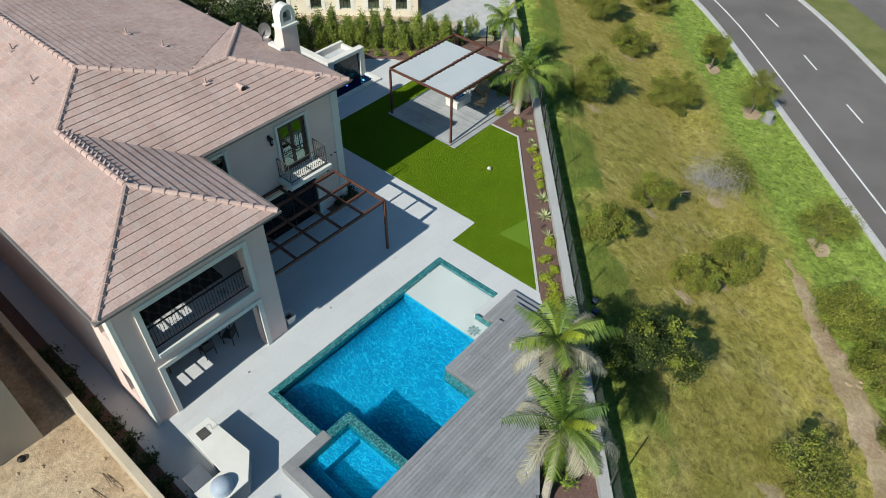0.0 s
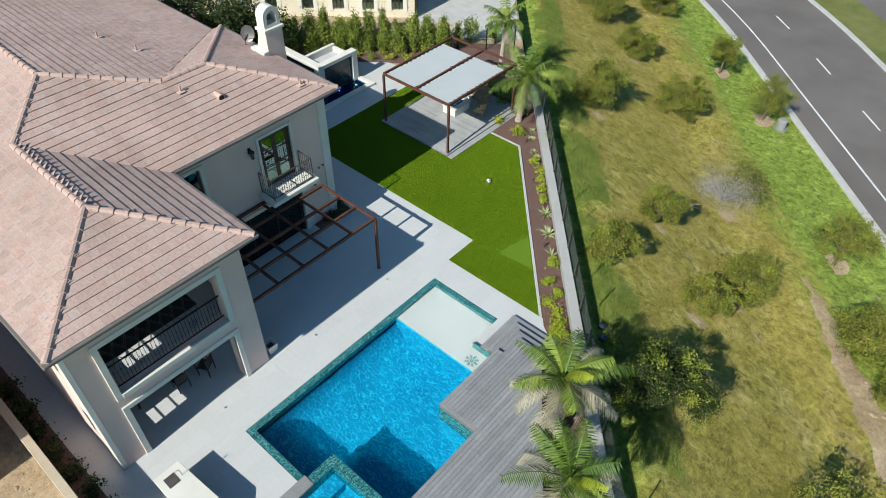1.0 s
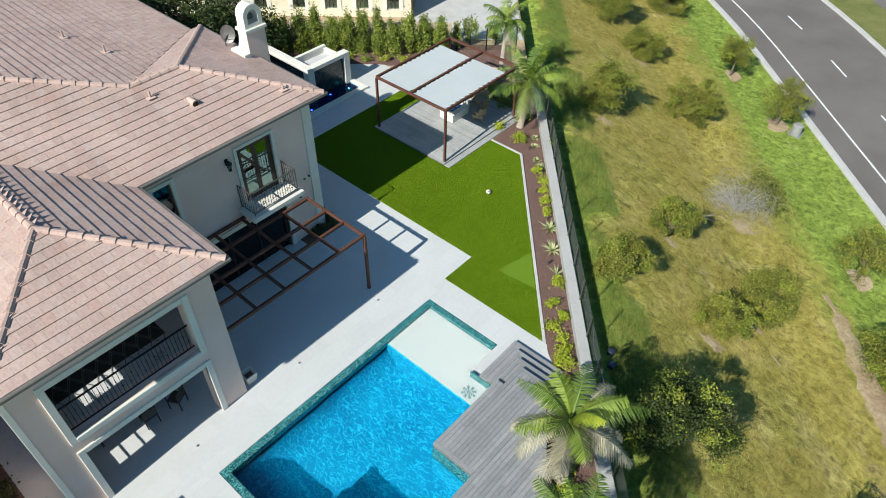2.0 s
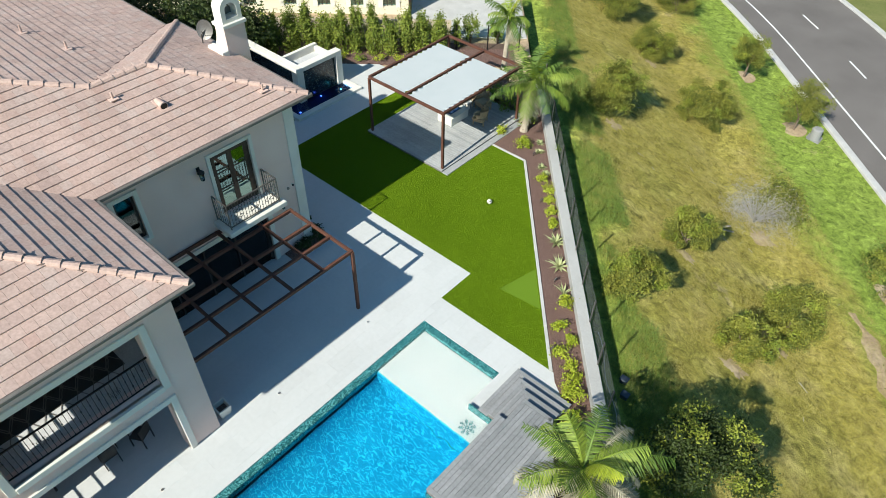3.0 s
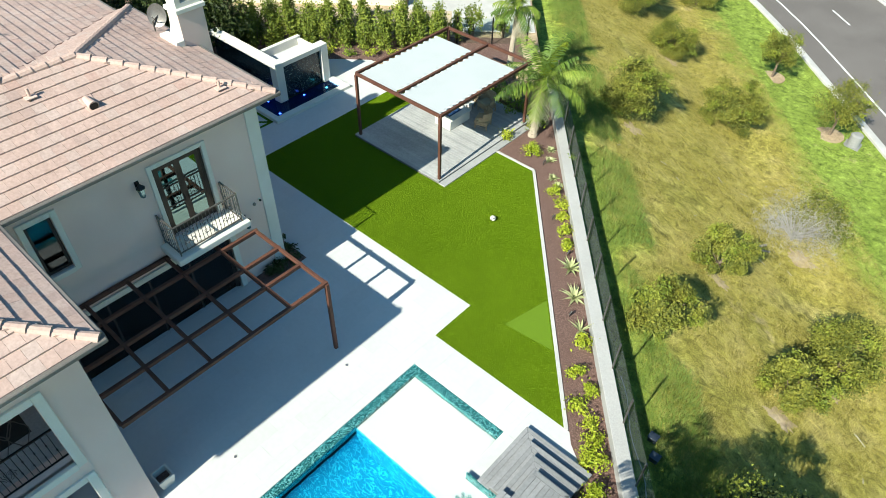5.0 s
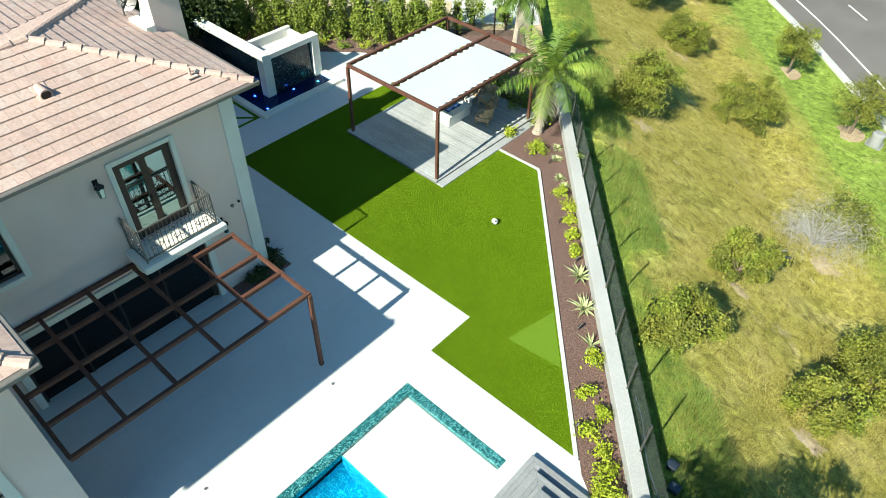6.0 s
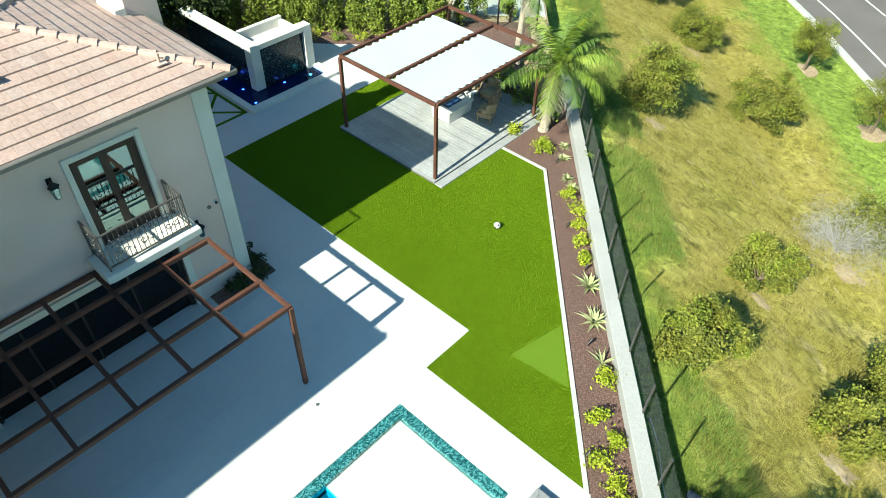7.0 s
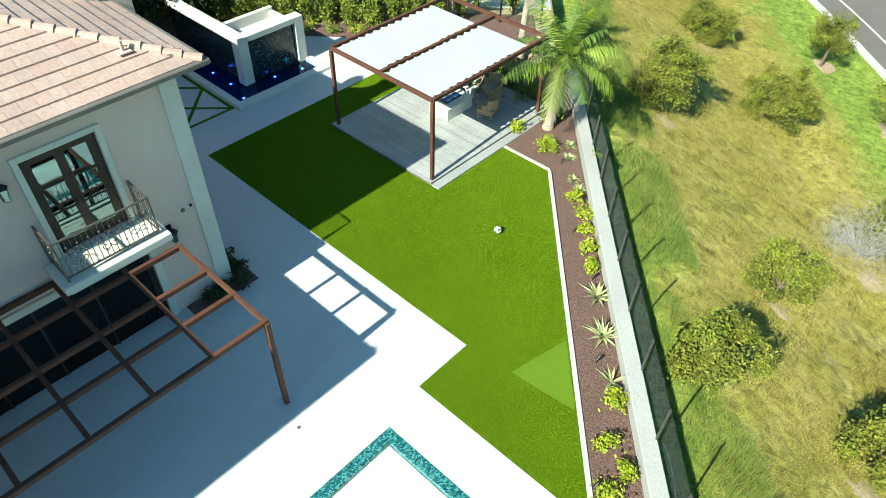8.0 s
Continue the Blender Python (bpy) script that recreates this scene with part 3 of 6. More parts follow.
# three steps that wrap round the corner
for i in range(3):
    z = DZ - 0.18 * (i + 1)
    xo, yo = 4.96 - 0.37 * (i + 1), -0.69 + 0.385 * (i + 1)
    xi, yi = xo + 0.37, yo - 0.385
    step = part("step", box(box(B(), xo + 0.03, 5.95, yi - 0.2, yo - 0.03, 0.0, z - 0.03), xo + 0.03, xi + 0.05, -1.66, yi - 0.2, 0.0, z - 0.03), "deck_dark", deck)
    for j in range(3):
        w0, w1 = j / 3, (j + 0.96) / 3
        part("tread", prism(B(), [(xo + 0.37 * w0, yo - 0.385 * w0), (5.97, yo - 0.385 * w0), (5.97, yo - 0.385 * w1), (xo + 0.37 * w1, yo - 0.385 * w1)], z - 0.03, z, 0.003), "deck", step)
        part("tread", prism(B(), [(xo + 0.37 * w0, -1.68), (xo + 0.37 * w0, yo - 0.385 * w0 - 0.005), (xo + 0.37 * w1, yo - 0.385 * w1 - 0.005), (xo + 0.37 * w1, -1.68)], z - 0.03, z, 0.003), "deck", step)
part("tile_face", box(B(), 3.5, 4.62, -1.72, -1.66, -0.3, 0.15), "mosaic", deck, "mosaic tile face above the sun shelf")

# ---- planting strip, curb and garden wall ----
bed = [(-3.02, 10.28), street(CURB_U + 0.1, 2.6), (5.5, 0.6), (5.97, -0.75), (13.4, -11.2), street(WALL_U0, 21), street(WALL_U0, -16.5), (-9.5, 14.8), (-5.4, 13.0), (-5.4, 10.2)]
tagged(part("planting_bed", prism(B(), bed, -0.35, 0.012), "mulch"), "dark brown bark mulch planting bed", "planting bed", kind="structure")
curb = thing("lawn_curb", (0, 6, 0), "narrow pale concrete curb between lawn and bed", "curb", kind="structure")
c0, c1, c2 = (4.68, 1.2), (-3.08, 10.2), (-5.4, 10.2)
for a, b, n in ((c0, c1, 6), (c1, c2, 2)):
    for i in range(n):
        p, q = Vector(a).lerp(Vector(b), i / n), Vector(a).lerp(Vector(b), (i + 0.997) / n)
        part("curb_stone", bar(B(), (p.x, p.y, -0.04), (q.x, q.y, -0.04), 0.12, 0.15, 0.008), "curb", curb)
wall_pts = [street(WALL_U0, -17.2), street(WALL_U0, 26), street(WALL_U1, 26), street(WALL_U1, -17.2)]
tagged(part("garden_wall", prism(B(), wall_pts, -3, 0.42, 0.015), "white_wall"), "low off-white rendered garden retaining wall", "wall", kind="structure")
fence = thing("glass_fence", (*street(5.8, 0), 0.42), "frameless glass fence on slim metal posts along the garden wall", "fence")
v = -1.52 - 1.83 * 8
while v < 12:
    part("pane", prism(B(), [street(5.875, v + 0.03), street(5.887, v + 0.03), street(5.887, v + 1.8), street(5.875, v + 1.8)], 0.36, 1.5), "glass", fence).visible_shadow = False
    post = part("post", bar(B(), (*street(5.825, v), 0.4), (*street(5.855, v), 1.56), 0.04), "pewter", fence)
    part("bracket", bar(B(), (*street(5.82, v), 1.45), (*street(5.9, v), 1.45), 0.03), "pewter", post)
    v += 1.83

# ---- house ----
ZE, SL = 6.4, 0.4
WX, WY = -6.4, 0.17          # faces of the garden wing
EX, EY0, EY1 = -1.8, -13.4, -7.44   # faces of the loggia wing
house = thing("house", (-8, -7, 0), "two-storey greige stucco house with pink-brown tiled hip roof", "house")
bm = B()
wall_cells(bm, "x", EX - 0.45, EX, EY0, EY1, 0, ZE, [(-12.42, -8.46, 0, 2.5), (-12.42, -8.46, 3.3, 5.5)])
part("wall", bm, "stucco", house, "greige stucco loggia front with two openings")
bm = B()
wall_cells(bm, "y", EY0, EY0 + 0.4, -26, EX - 0.45, 0, ZE, [(-3.15, -2.5, 0.95, 2.3), (-3.15, -2.5, 4.2, 5.5)])
part("wall", bm, "stucco", house)
for z0, z1 in ((0.95, 2.3), (4.2, 5.5)):
    for k in (1, 2):
        z = z0 + (z1 - z0) * k / 3
        part("muntin", box(B(), -3.15, -2.5, EY0 + 0.15, EY0 + 0.19, z - 0.02, z + 0.02), "frame", house)
bm = B()
wall_cells(bm, "y", EY1 - 0.4, EY1, WX, EX - 0.45, 0, ZE, [(-5.6, -2.6, 0, 2.5)])
part("wall", bm, "stucco", house)
bm = B()
wall_cells(bm, "x", WX - 0.35, WX, EY1, WY, 0, ZE, [(-3.2, -1.7, 3.32, 5.72), (-6.5, -5.85, 4.15, 5.8), (-6.9, -1.6, 0, 2.4)])
part("wall", bm, "stucco", house)
part("wall", box(B(), -13.75, WX - 0.35, WY - 0.35, WY, 0, ZE), "stucco", house)
part("wall", box(B(), -26, -13.75, WY - 0.45, WY - 0.1, 0, ZE), "stucco", house)
part("wall", box(B(), -6.1, -5.9, EY0 + 0.4, EY1 - 0.4, 0, ZE), "stucco", house)
part("upper_floor", box(B(), -26, EX - 0.45, EY0 + 0.4, EY1 - 0.4, 2.85, 3.22), "joint", house, "tiled loggia floor")
part("upper_floor", box(B(), -12, WX - 0.35, EY1, WY - 0.35, 2.85, 3.25), "joint", house)
part("back_wall", box(B(), -10.2, -10, EY1, WY - 0.35, 0, ZE - 0.1), "stucco", house)
part("floor", box(B(), -12, WX, EY1, WY - 0.35, -0.3, -0.002), "joint", house)
# white corner trim, bands and surrounds
part("corner_trim", box(B(), WX - 0.02, WX + 0.05, WY - 0.36, WY + 0.05, 0, ZE - 0.12, 0.01), "trim", house)
part("corner_trim", box(B(), WX - 0.45, WX - 0.02, WY - 0.02, WY + 0.05, 0, ZE - 0.12, 0.01), "trim", house)


def surround(y0, y1, z0, z1, x, w, parent, sill=False, d=0.06):
    """A white frame round an opening in a wall that faces the pool."""
    for b in ((y0 - w, y0, z0 - (w if sill else 0), z1 + w), (y1, y1 + w, z0 - (w if sill else 0), z1 + w), (y0, y1, z1, z1 + w)):
        part("surround", box(B(), x - 0.1, x + d, *b, 0.012), "trim", parent)
    if sill:
        part("sill", box(B(), x - 0.1, x + d + 0.04, y0, y1, z0 - w, z0, 0.012), "trim", parent)


surround(-12.42, -8.46, 0, 2.5, EX, 0.2, house)
surround(-12.42, -8.46, 3.3, 5.5, EX, 0.2, house, True)
surround(-3.2, -1.7, 3.32, 5.72, WX, 0.13, house)
surround(-6.5, -5.85, 4.15, 5.8, WX, 0.15, house, True)
surround(-6.9, -1.6, 0, 2.4, WX, 0.2, house)
part("corner_trim", box(B(), EX - 0.5, EX + 0.03, EY0 - 0.04, EY0 + 0.12, 0, ZE - 0.12, 0.01), "trim", house)

# roof: felt under the tiles, tiles, caps, gutters
XE, XN0, YN, RX, PY = -6.12, -14.15, 0.8, -9.47, -2.95
XW, YS0, YS1, RY = -1.42, -13.71, -6.99, -10.35
MY1, MRY, MHX = 0.3, -8.18, -11.65


def rz(d, slope=SL):
    return ZE + slope * d


SLH = SL * (XE - RX) / (YN - PY)                # the hipped end of the garden wing
SLW = SL * (XE - RX) / (RX - XN0)               # the shallower back of the garden wing
SLN = SL * (MRY - YS0) / (MY1 - MRY)            # the long back of the main roof
VY = MY1 - SL * (XE - RX) / SLN                 # where the main roof meets the ridge of the garden wing


PLANES = [
    # eave start, direction along the eave, direction up the slope, plan polygon
    ((XE, 0), (0, 1), (-1, 0), [(XE, YS1), (XE, YN), (RX, PY), (RX, VY), (MHX, MRY), (-9.48, RY)]),
    ((XW, 0), (0, 1), (-1, 0), [(XW, YS0), (XW, YS1), (-4.78, RY)]),
    ((0, YS1), (1, 0), (0, -1), [(XW, YS1), (XE, YS1), (-9.48, RY), (-4.78, RY)]),
    ((0, YS0), (1, 0), (0, 1), [(XW, YS0), (-4.78, RY), (-9.48, RY), (MHX, MRY), (-26, MRY), (-26, YS0)]),
    ((0, YN), (1, 0), (0, -1), [(XE, YN), (XN0, YN), (RX, PY)], SLH),
    ((XN0, 0), (0, 1), (1, 0), [(XN0, YN), (RX, PY), (RX, VY), (XN0, MY1)], SLW),
    ((0, MY1), (1, 0), (0, -1), [(RX, VY), (MHX, MRY), (-26, MRY), (-26, MY1), (XN0, MY1)], SLN),
]


def span(poly, al, up, o, d):
    """Where the line d metres up the slope enters and leaves the plan polygon, along the eave."""
    hits = []
    for i, p in enumerate(poly):
        q = poly[(i + 1) % len(poly)]
        dp = (p[0] - o[0]) * up[0] + (p[1] - o[1]) * up[1] - d
        dq = (q[0] - o[0]) * up[0] + (q[1] - o[1]) * up[1] - d
        if (dp < 0) != (dq < 0):
            t = dp / (dp - dq)
            x, y = p[0] + (q[0] - p[0]) * t, p[1] + (q[1] - p[1]) * t
            hits.append(x * al[0] + y * al[1])
    hits.sort()
    return list(zip(hits[::2], hits[1::2]))


roof = part("roof", B(), "roof_felt", house, "pink-brown flat concrete roof tiles")
rb = B()
for o, al, up, poly, *steep in PLANES:
    vs_ = [rb.verts.new((x, y, rz((x - o[0]) * up[0] + (y - o[1]) * up[1], *steep))) for x, y in poly]
    f = rb.faces.new(vs_)
    if f.normal.z < 0 or (f.normal_update() or f.normal.z < 0):
        f.normal_flip()
rb.to_mesh(roof.data)
rb.free()
part("soffit", prism(B(), [(XE, YS1), (XE, YN), (XN0, YN), (XN0, MY1), (-26, MY1), (-26, YS0), (XW, YS0), (XW, YS1)], ZE - 0.14, ZE - 0.05), "trim", house)
EXPO, TW = 0.302, 0.286
single, rest_v, rest_f = [], [], []
tile_mesh = {}
rng = random.Random(5)
for pi, (o, al, up, poly, *steep) in enumerate(PLANES):
    ups = [(x - o[0]) * up[0] + (y - o[1]) * up[1] for x, y in poly]
    dmin, dmax = min(ups), max(ups)
    row = 0
    d = -0.02
    while d < dmax:
        low_d = d if dmin <= d or dmin < 0.01 else min(dmin, d + EXPO)
        top_d = min(d + EXPO, dmax)
        lo = span(poly, al, up, o, max(low_d, dmin + 0.002))
        hi = span(poly, al, up, o, top_d - 0.002) if top_d > low_d + 0.01 else []
        for (a0, a1), (h0, h1) in zip(lo, hi):
            k = math.floor(min(a0, h0) / TW) - 2
            while k * TW < max(a1, h1):
                t0 = k * TW + 0.023 + (TW / 2 if row % 2 else 0)
                t1 = t0 + TW - 0.004
                q = [max(t0, a0), min(t1, a1), min(t1, h1), max(t0, h0)]
                k += 1
                if q[1] - q[0] < 0.02 and q[2] - q[3] < 0.02:
                    continue
                q[1], q[2] = max(q[1], q[0] + 0.002), max(q[2], q[3] + 0.002)
                lift = rng.uniform(0, 0.01)

                def at(a, dd, h):
                    return (o[0] * abs(up[0]) + al[0] * a + up[0] * dd, o[1] * abs(up[1]) + al[1] * a + up[1] * dd, rz(dd, *steep) + h)
                butt = 0.032 + (0.034 + lift) * (d + EXPO - low_d) / EXPO
                over = 0.02 if top_d == d + EXPO else 0.0
                vs8 = [at(q[0], low_d, 0.02), at(q[1], low_d, 0.02), at(q[2], top_d, 0.004), at(q[3], top_d, 0.004),
                       at(q[0], low_d, butt), at(q[1], low_d, butt), at(q[2], top_d + over, 0.032), at(q[3], top_d + over, 0.032)]
                flip = (al[0] * up[1] - al[1] * up[0]) < 0
                fs = [(4, 5, 6, 7), (0, 1, 5, 4), (1, 2, 6, 5), (3, 0, 4, 7)]
                if flip:
                    fs = [f[::-1] for f in fs]
                full = over and low_d == d and abs(q[0] - t0) < 1e-6 and abs(q[1] - t1) < 1e-6 and abs(q[3] - t0) < 1e-6 and abs(q[2] - t1) < 1e-6
                cx, cy = vs8[4][0], vs8[4][1]
                if pi in (0, 1, 2) and full and len(single) < 300 and (cx > -8.2 or pi) and cy > -13:
                    single.append((pi, vs8, fs))
                else:
                    n0 = len(rest_v)
                    rest_v += vs8
                    rest_f += [tuple(i + n0 for i in f) for f in fs]
        d += EXPO
        row += 1
hang("tile_field", mesh_of("tile_field", rest_v, rest_f), "roof_field", roof)["kind"] = "stuff"
for pi, vs8, fs in single:
    c = Vector(vs8[0])
    if pi not in tile_mesh:
        tile_mesh[pi] = mesh_of("roof_tile", [tuple(Vector(v) - c) for v in vs8], fs)
    t = hang("roof_tile", tile_mesh[pi], "roof_tile", roof)
    t.location = c
# caps on hips and ridges
CAPS = [((XW, YS0), (-4.78, RY)), ((XW, YS1), (-4.78, RY)), ((-4.78, RY), (-9.48, RY)), ((-9.48, RY), (MHX, MRY)), ((MHX, MRY), (-26, MRY)), ((RX, VY), (MHX, MRY)), ((RX, PY), (RX, VY)), ((XE, YN), (RX, PY)), ((XN0, YN), (RX, PY))]


def roof_z(x, y):
    """Height of the roof surface over a plan point: the highest of the three hipped roofs."""
    a = min(SL * (XE - x), SLN * (MY1 - y), SL * (y - YS0))
    b = SL * min(XW - x, YS1 - y, y - YS0)
    c = min(SL * (XE - x), SLW * (x - XN0), SLH * (YN - y))
    return ZE + max(a, b, c)


for a, b in CAPS:
    A_, B_ = Vector((*a, roof_z(*a))), Vector((*b, roof_z(*b)))
    n = max(1, round((B_ - A_).length / 0.4))
    for i in range(n):
        p, q = A_.lerp(B_, i / n), A_.lerp(B_, (i + 1.12) / n)
        p.z, q.z = p.z + 0.02, q.z - 0.005
        part("ridge_cap", rod(B(), p, q, 0.125, 0.105, 10), "cap", roof)
for p, q in (((XE + 0.06, YS1, ZE - 0.02), (XE + 0.06, YN + 0.1, ZE - 0.02)), ((XW + 0.06, YS0 - 0.1, ZE - 0.02), (XW + 0.06, YS1 + 0.1, ZE - 0.02)), ((XW, YS1 + 0.06, ZE - 0.02), (XE, YS1 + 0.06, ZE - 0.02)), ((XE + 0.1, YN + 0.06, ZE - 0.02), (XN0, YN + 0.06, ZE - 0.02)), ((XW + 0.1, YS0 - 0.06, ZE - 0.02), (-26, YS0 - 0.06, ZE - 0.02)), ((XN0, MY1 + 0.06, ZE - 0.02), (-26, MY1 + 0.06, ZE - 0.02))):
    part("gutter", bar(B(), p, q, 0.12, 0.12, 0.02), "gutter", house, "dark greige gutter")

# doors and windows
door = part("balcony_door", box(box(box(B(), WX - 0.14, WX - 0.06, -3.2, -3.1, 3.32, 5.72), WX - 0.14, WX - 0.06, -1.8, -1.7, 3.32, 5.72), WX - 0.14, WX - 0.06, -3.1, -1.8, 5.62, 5.72), "frame", house, "dark bronze glazed double door")
for y0, y1 in ((-3.1, -2.45), (-2.45, -1.8)):
    leaf_b = B()
    for b in ((y0, y0 + 0.09, 3.34, 5.62), (y1 - 0.09, y1, 3.34, 5.62), (y0 + 0.09, y1 - 0.09, 3.34, 3.55), (y0 + 0.09, y1 - 0.09, 5.52, 5.62), (y0 + 0.09, y1 - 0.09, 4.9, 4.93), (y0 + 0.09, y1 - 0.09, 4.25, 4.28)):
        box(leaf_b, WX - 0.12, WX - 0.07, *b)
    part("door_leaf", leaf_b, "frame", door)
    part("pane", box(B(), WX - 0.1, WX - 0.09, y0 + 0.09, y1 - 0.09, 3.55, 5.52), "glass_dark", door)
    part("handle", rod(B(), (WX - 0.05, (y0 + y1) / 2 + (0.27 if y0 < -3 else -0.27), 4.25), (WX - 0.05, (y0 + y1) / 2 + (0.27 if y0 < -3 else -0.27), 4.45), 0.012), "iron", door)
win = part("window", box(box(box(box(B(), WX - 0.14, WX - 0.06, -6.5, -6.42, 4.15, 5.8), WX - 0.14, WX - 0.06, -5.93, -5.85, 4.15, 5.8), WX - 0.14, WX - 0.06, -6.42, -5.93, 5.72, 5.8), WX - 0.14, WX - 0.06, -6.42, -5.93, 4.15, 4.23), "frame", house, "dark-framed upper window")
part("pane", box(B(), WX - 0.1, WX - 0.09, -6.42, -5.93, 4.23, 5.72), "glass_shade", win)
slider = part("sliding_door", box(box(box(B(), WX - 0.2, WX - 0.08, -6.9, -1.6, 2.32, 2.4), WX - 0.2, WX - 0.08, -6.9, -6.82, 0, 2.32), WX - 0.2, WX - 0.08, -1.68, -1.6, 0, 2.32), "frame", house, "wide dark-framed glass sliding door")
for i in range(4):
    y0 = -6.82 + i * 1.285
    part("stile", box(B(), WX - 0.18, WX - 0.1, y0 + 1.235, y0 + 1.285, 0.02, 2.32), "frame", slider)
    part("pane", box(B(), WX - 0.15, WX - 0.14, y0, y0 + 1.235, 0.02, 2.32), "glass_shade", slider)
# added pale panel, in place of bright reflections in the door glass
part("blind", box(B(), WX - 0.45, WX - 0.42, -3.0, -1.9, 4.75, 5.66), "canvas", house, "pale panel added behind the door to brighten its panes")

# balcony
balcony = thing("balcony", (-6, -2.46, 3.1), "small balcony with pale slab and wrought-iron railing", "balcony")
part("slab", box(B(), WX, -5.42, -3.66, -1.26, 3.1, 3.3, 0.02), "trim", balcony)
part("slab_moulding", box(B(), WX, -5.52, -3.56, -1.36, 2.98, 3.1, 0.03), "trim", balcony)
RB = [(-6.38, -3.48), (-5.58, -3.48), (-5.58, -1.45), (-6.38, -1.45)]
for i in range(3):
    a, b = RB[i], RB[i + 1]
    part("top_rail", bar(B(), (*a, 4.32), (*b, 4.32), 0.045, 0.03), "pewter", balcony)
    part("bottom_rail", bar(B(), (*a, 3.4), (*b, 3.4), 0.03), "pewter", balcony)
    n = 18 if i == 1 else 6
    for k in range(1 if i else 0, n + 1):
        x, y = a[0] + (b[0] - a[0]) * k / n, a[1] + (b[1] - a[1]) * k / n
        pb = bar(B(), (x, y, 3.3 if k in (0, n) else 3.4), (x, y, 4.32), 0.035 if k in (0, n) else 0.014)
        for zk in (3.86,) if k % 2 else (3.6, 4.1):
            bmesh.ops.create_icosphere(pb, subdivisions=1, radius=0.03, matrix=Matrix.Translation((x, y, zk)))
        part("baluster", pb, "pewter", balcony)
for yc in (-3.1, -2.46, -1.83):
    # four curls worked into the railing
    for up, side in ((-1, -1), (-1, 1), (1, -1), (1, 1)):
        sb, pts = B(), []
        for k in range(12):
            a, r = 0.55 * k, 0.11 - 0.0085 * k
            pts.append((-5.58, yc + side * (0.1 - r * math.cos(a)), 3.82 + up * (0.13 + r * math.sin(a))))
        for p, q in zip(pts, pts[1:]):
            rod(sb, p, q, 0.009, seg=5)
        part("scroll", sb, "pewter", balcony, "curled wrought-iron scroll")


def lantern(x, y, z, base):
    l = thing("wall_lantern", (x, y, z), "black wall lantern with clear panes on the stucco", "lamp", "wall lanterns")
    part("back_plate", box(B(), x, x + 0.03, y - 0.06, y + 0.06, z - 0.02, z + 0.22, 0.005), "iron", l)
    part("arm", bar(B(), (x + 0.02, y, z + 0.16), (x + 0.16, y, z + 0.16), 0.025), "iron", l)
    part("cap", rod(B(), (x + 0.16, y, z + 0.08), (x + 0.16, y, z + 0.2), 0.13, 0.02, 6), "iron", l)
    part("glass_body", rod(B(), (x + 0.16, y, z - 0.2), (x + 0.16, y, z + 0.08), 0.07, 0.105, 6), "glass_dark", l)
    part("base", rod(B(), (x + 0.16, y, z - 0.24), (x + 0.16, y, z - 0.2), 0.03, 0.075, 6), "iron", l)


lantern(WX, -3.66, 5.38, 0)
lantern(WX, -0.95, 2.5, 0)

# ---- pergola over the patio ----
PZ = 2.9
pergola = thing("pergola", (-4, -4, 0), "rust-brown steel pergola frame over the patio", "pergola")
part("post", bar(B(), (-2.18, -1.2, 0), (-2.18, -1.2, PZ - 0.06), 0.11, None, 0.008), "bronze", pergola)
xs, ys = [-2.22, -3.3, -4.3, -5.4], [-1.2, -2.42, -3.66, -4.88, -6.08, -7.3]
for x in xs:
    part("beam", bar(B(), (x, ys[0] + 0.06, PZ - 0.06), (x, ys[-1] - 0.02, PZ - 0.06), 0.1, 0.12, 0.006), "bronze", pergola)
part("beam", bar(B(), (-6.32, ys[1], PZ - 0.06), (-6.32, ys[-1] - 0.02, PZ - 0.06), 0.1, 0.12, 0.006), "bronze", pergola)
for j, y in enumerate(ys):
    for i in range(4 if j else 3):
        x1 = (xs + [-6.32])[i + 1]
        part("cross_bar", bar(B(), (xs[i] - 0.05, y, PZ - 0.06), (x1 + 0.05, y, PZ - 0.06), 0.09, 0.11, 0.006), "bronze", pergola)

# ---- pavilion ----
pav_deck = thing("pavilion_deck", (-7.6, 10, 0), "low grey plank platform under the pavilion", "deck", kind="structure")
PDZ = 0.13
part("frame", box(B(), -10.12, -5.3, 6.92, 13.0, -0.1, PDZ - 0.03), "deck_dark", pav_deck)
y, k = 6.9, 0
while y < 13.0:
    for x0, x1 in (((-10.12, -7.4), (-7.4, -5.3)) if k % 2 else ((-10.12, -8.1), (-8.1, -5.3))):
        part("plank", box(B(), x0 + 0.003, x1 - 0.003, y + 0.004, y + 0.141, PDZ - 0.03, PDZ, 0.003), "pale_deck", pav_deck)
    y += 0.145
    k += 1
part("step", box(B(), -5.3, -4.98, 6.92, 12.5, -0.1, 0.06, 0.01), "pale_deck", pav_deck, "low grey step along the platform")
pav = thing("pavilion", (-7.6, 9.8, PDZ), "bronze steel pavilion with two white shade canvases", "pavilion")
FX0, FX1, FY0, FY1, FZ = -9.92, -5.4, 7.06, 12.6, 3.06
for x, y in ((FX0, FY0), (FX1, FY0), (FX0, FY1), (FX1, FY1)):
    part("post", bar(B(), (x, y, PDZ), (x, y, FZ - 0.12), 0.11, None, 0.008), "bronze", pav)
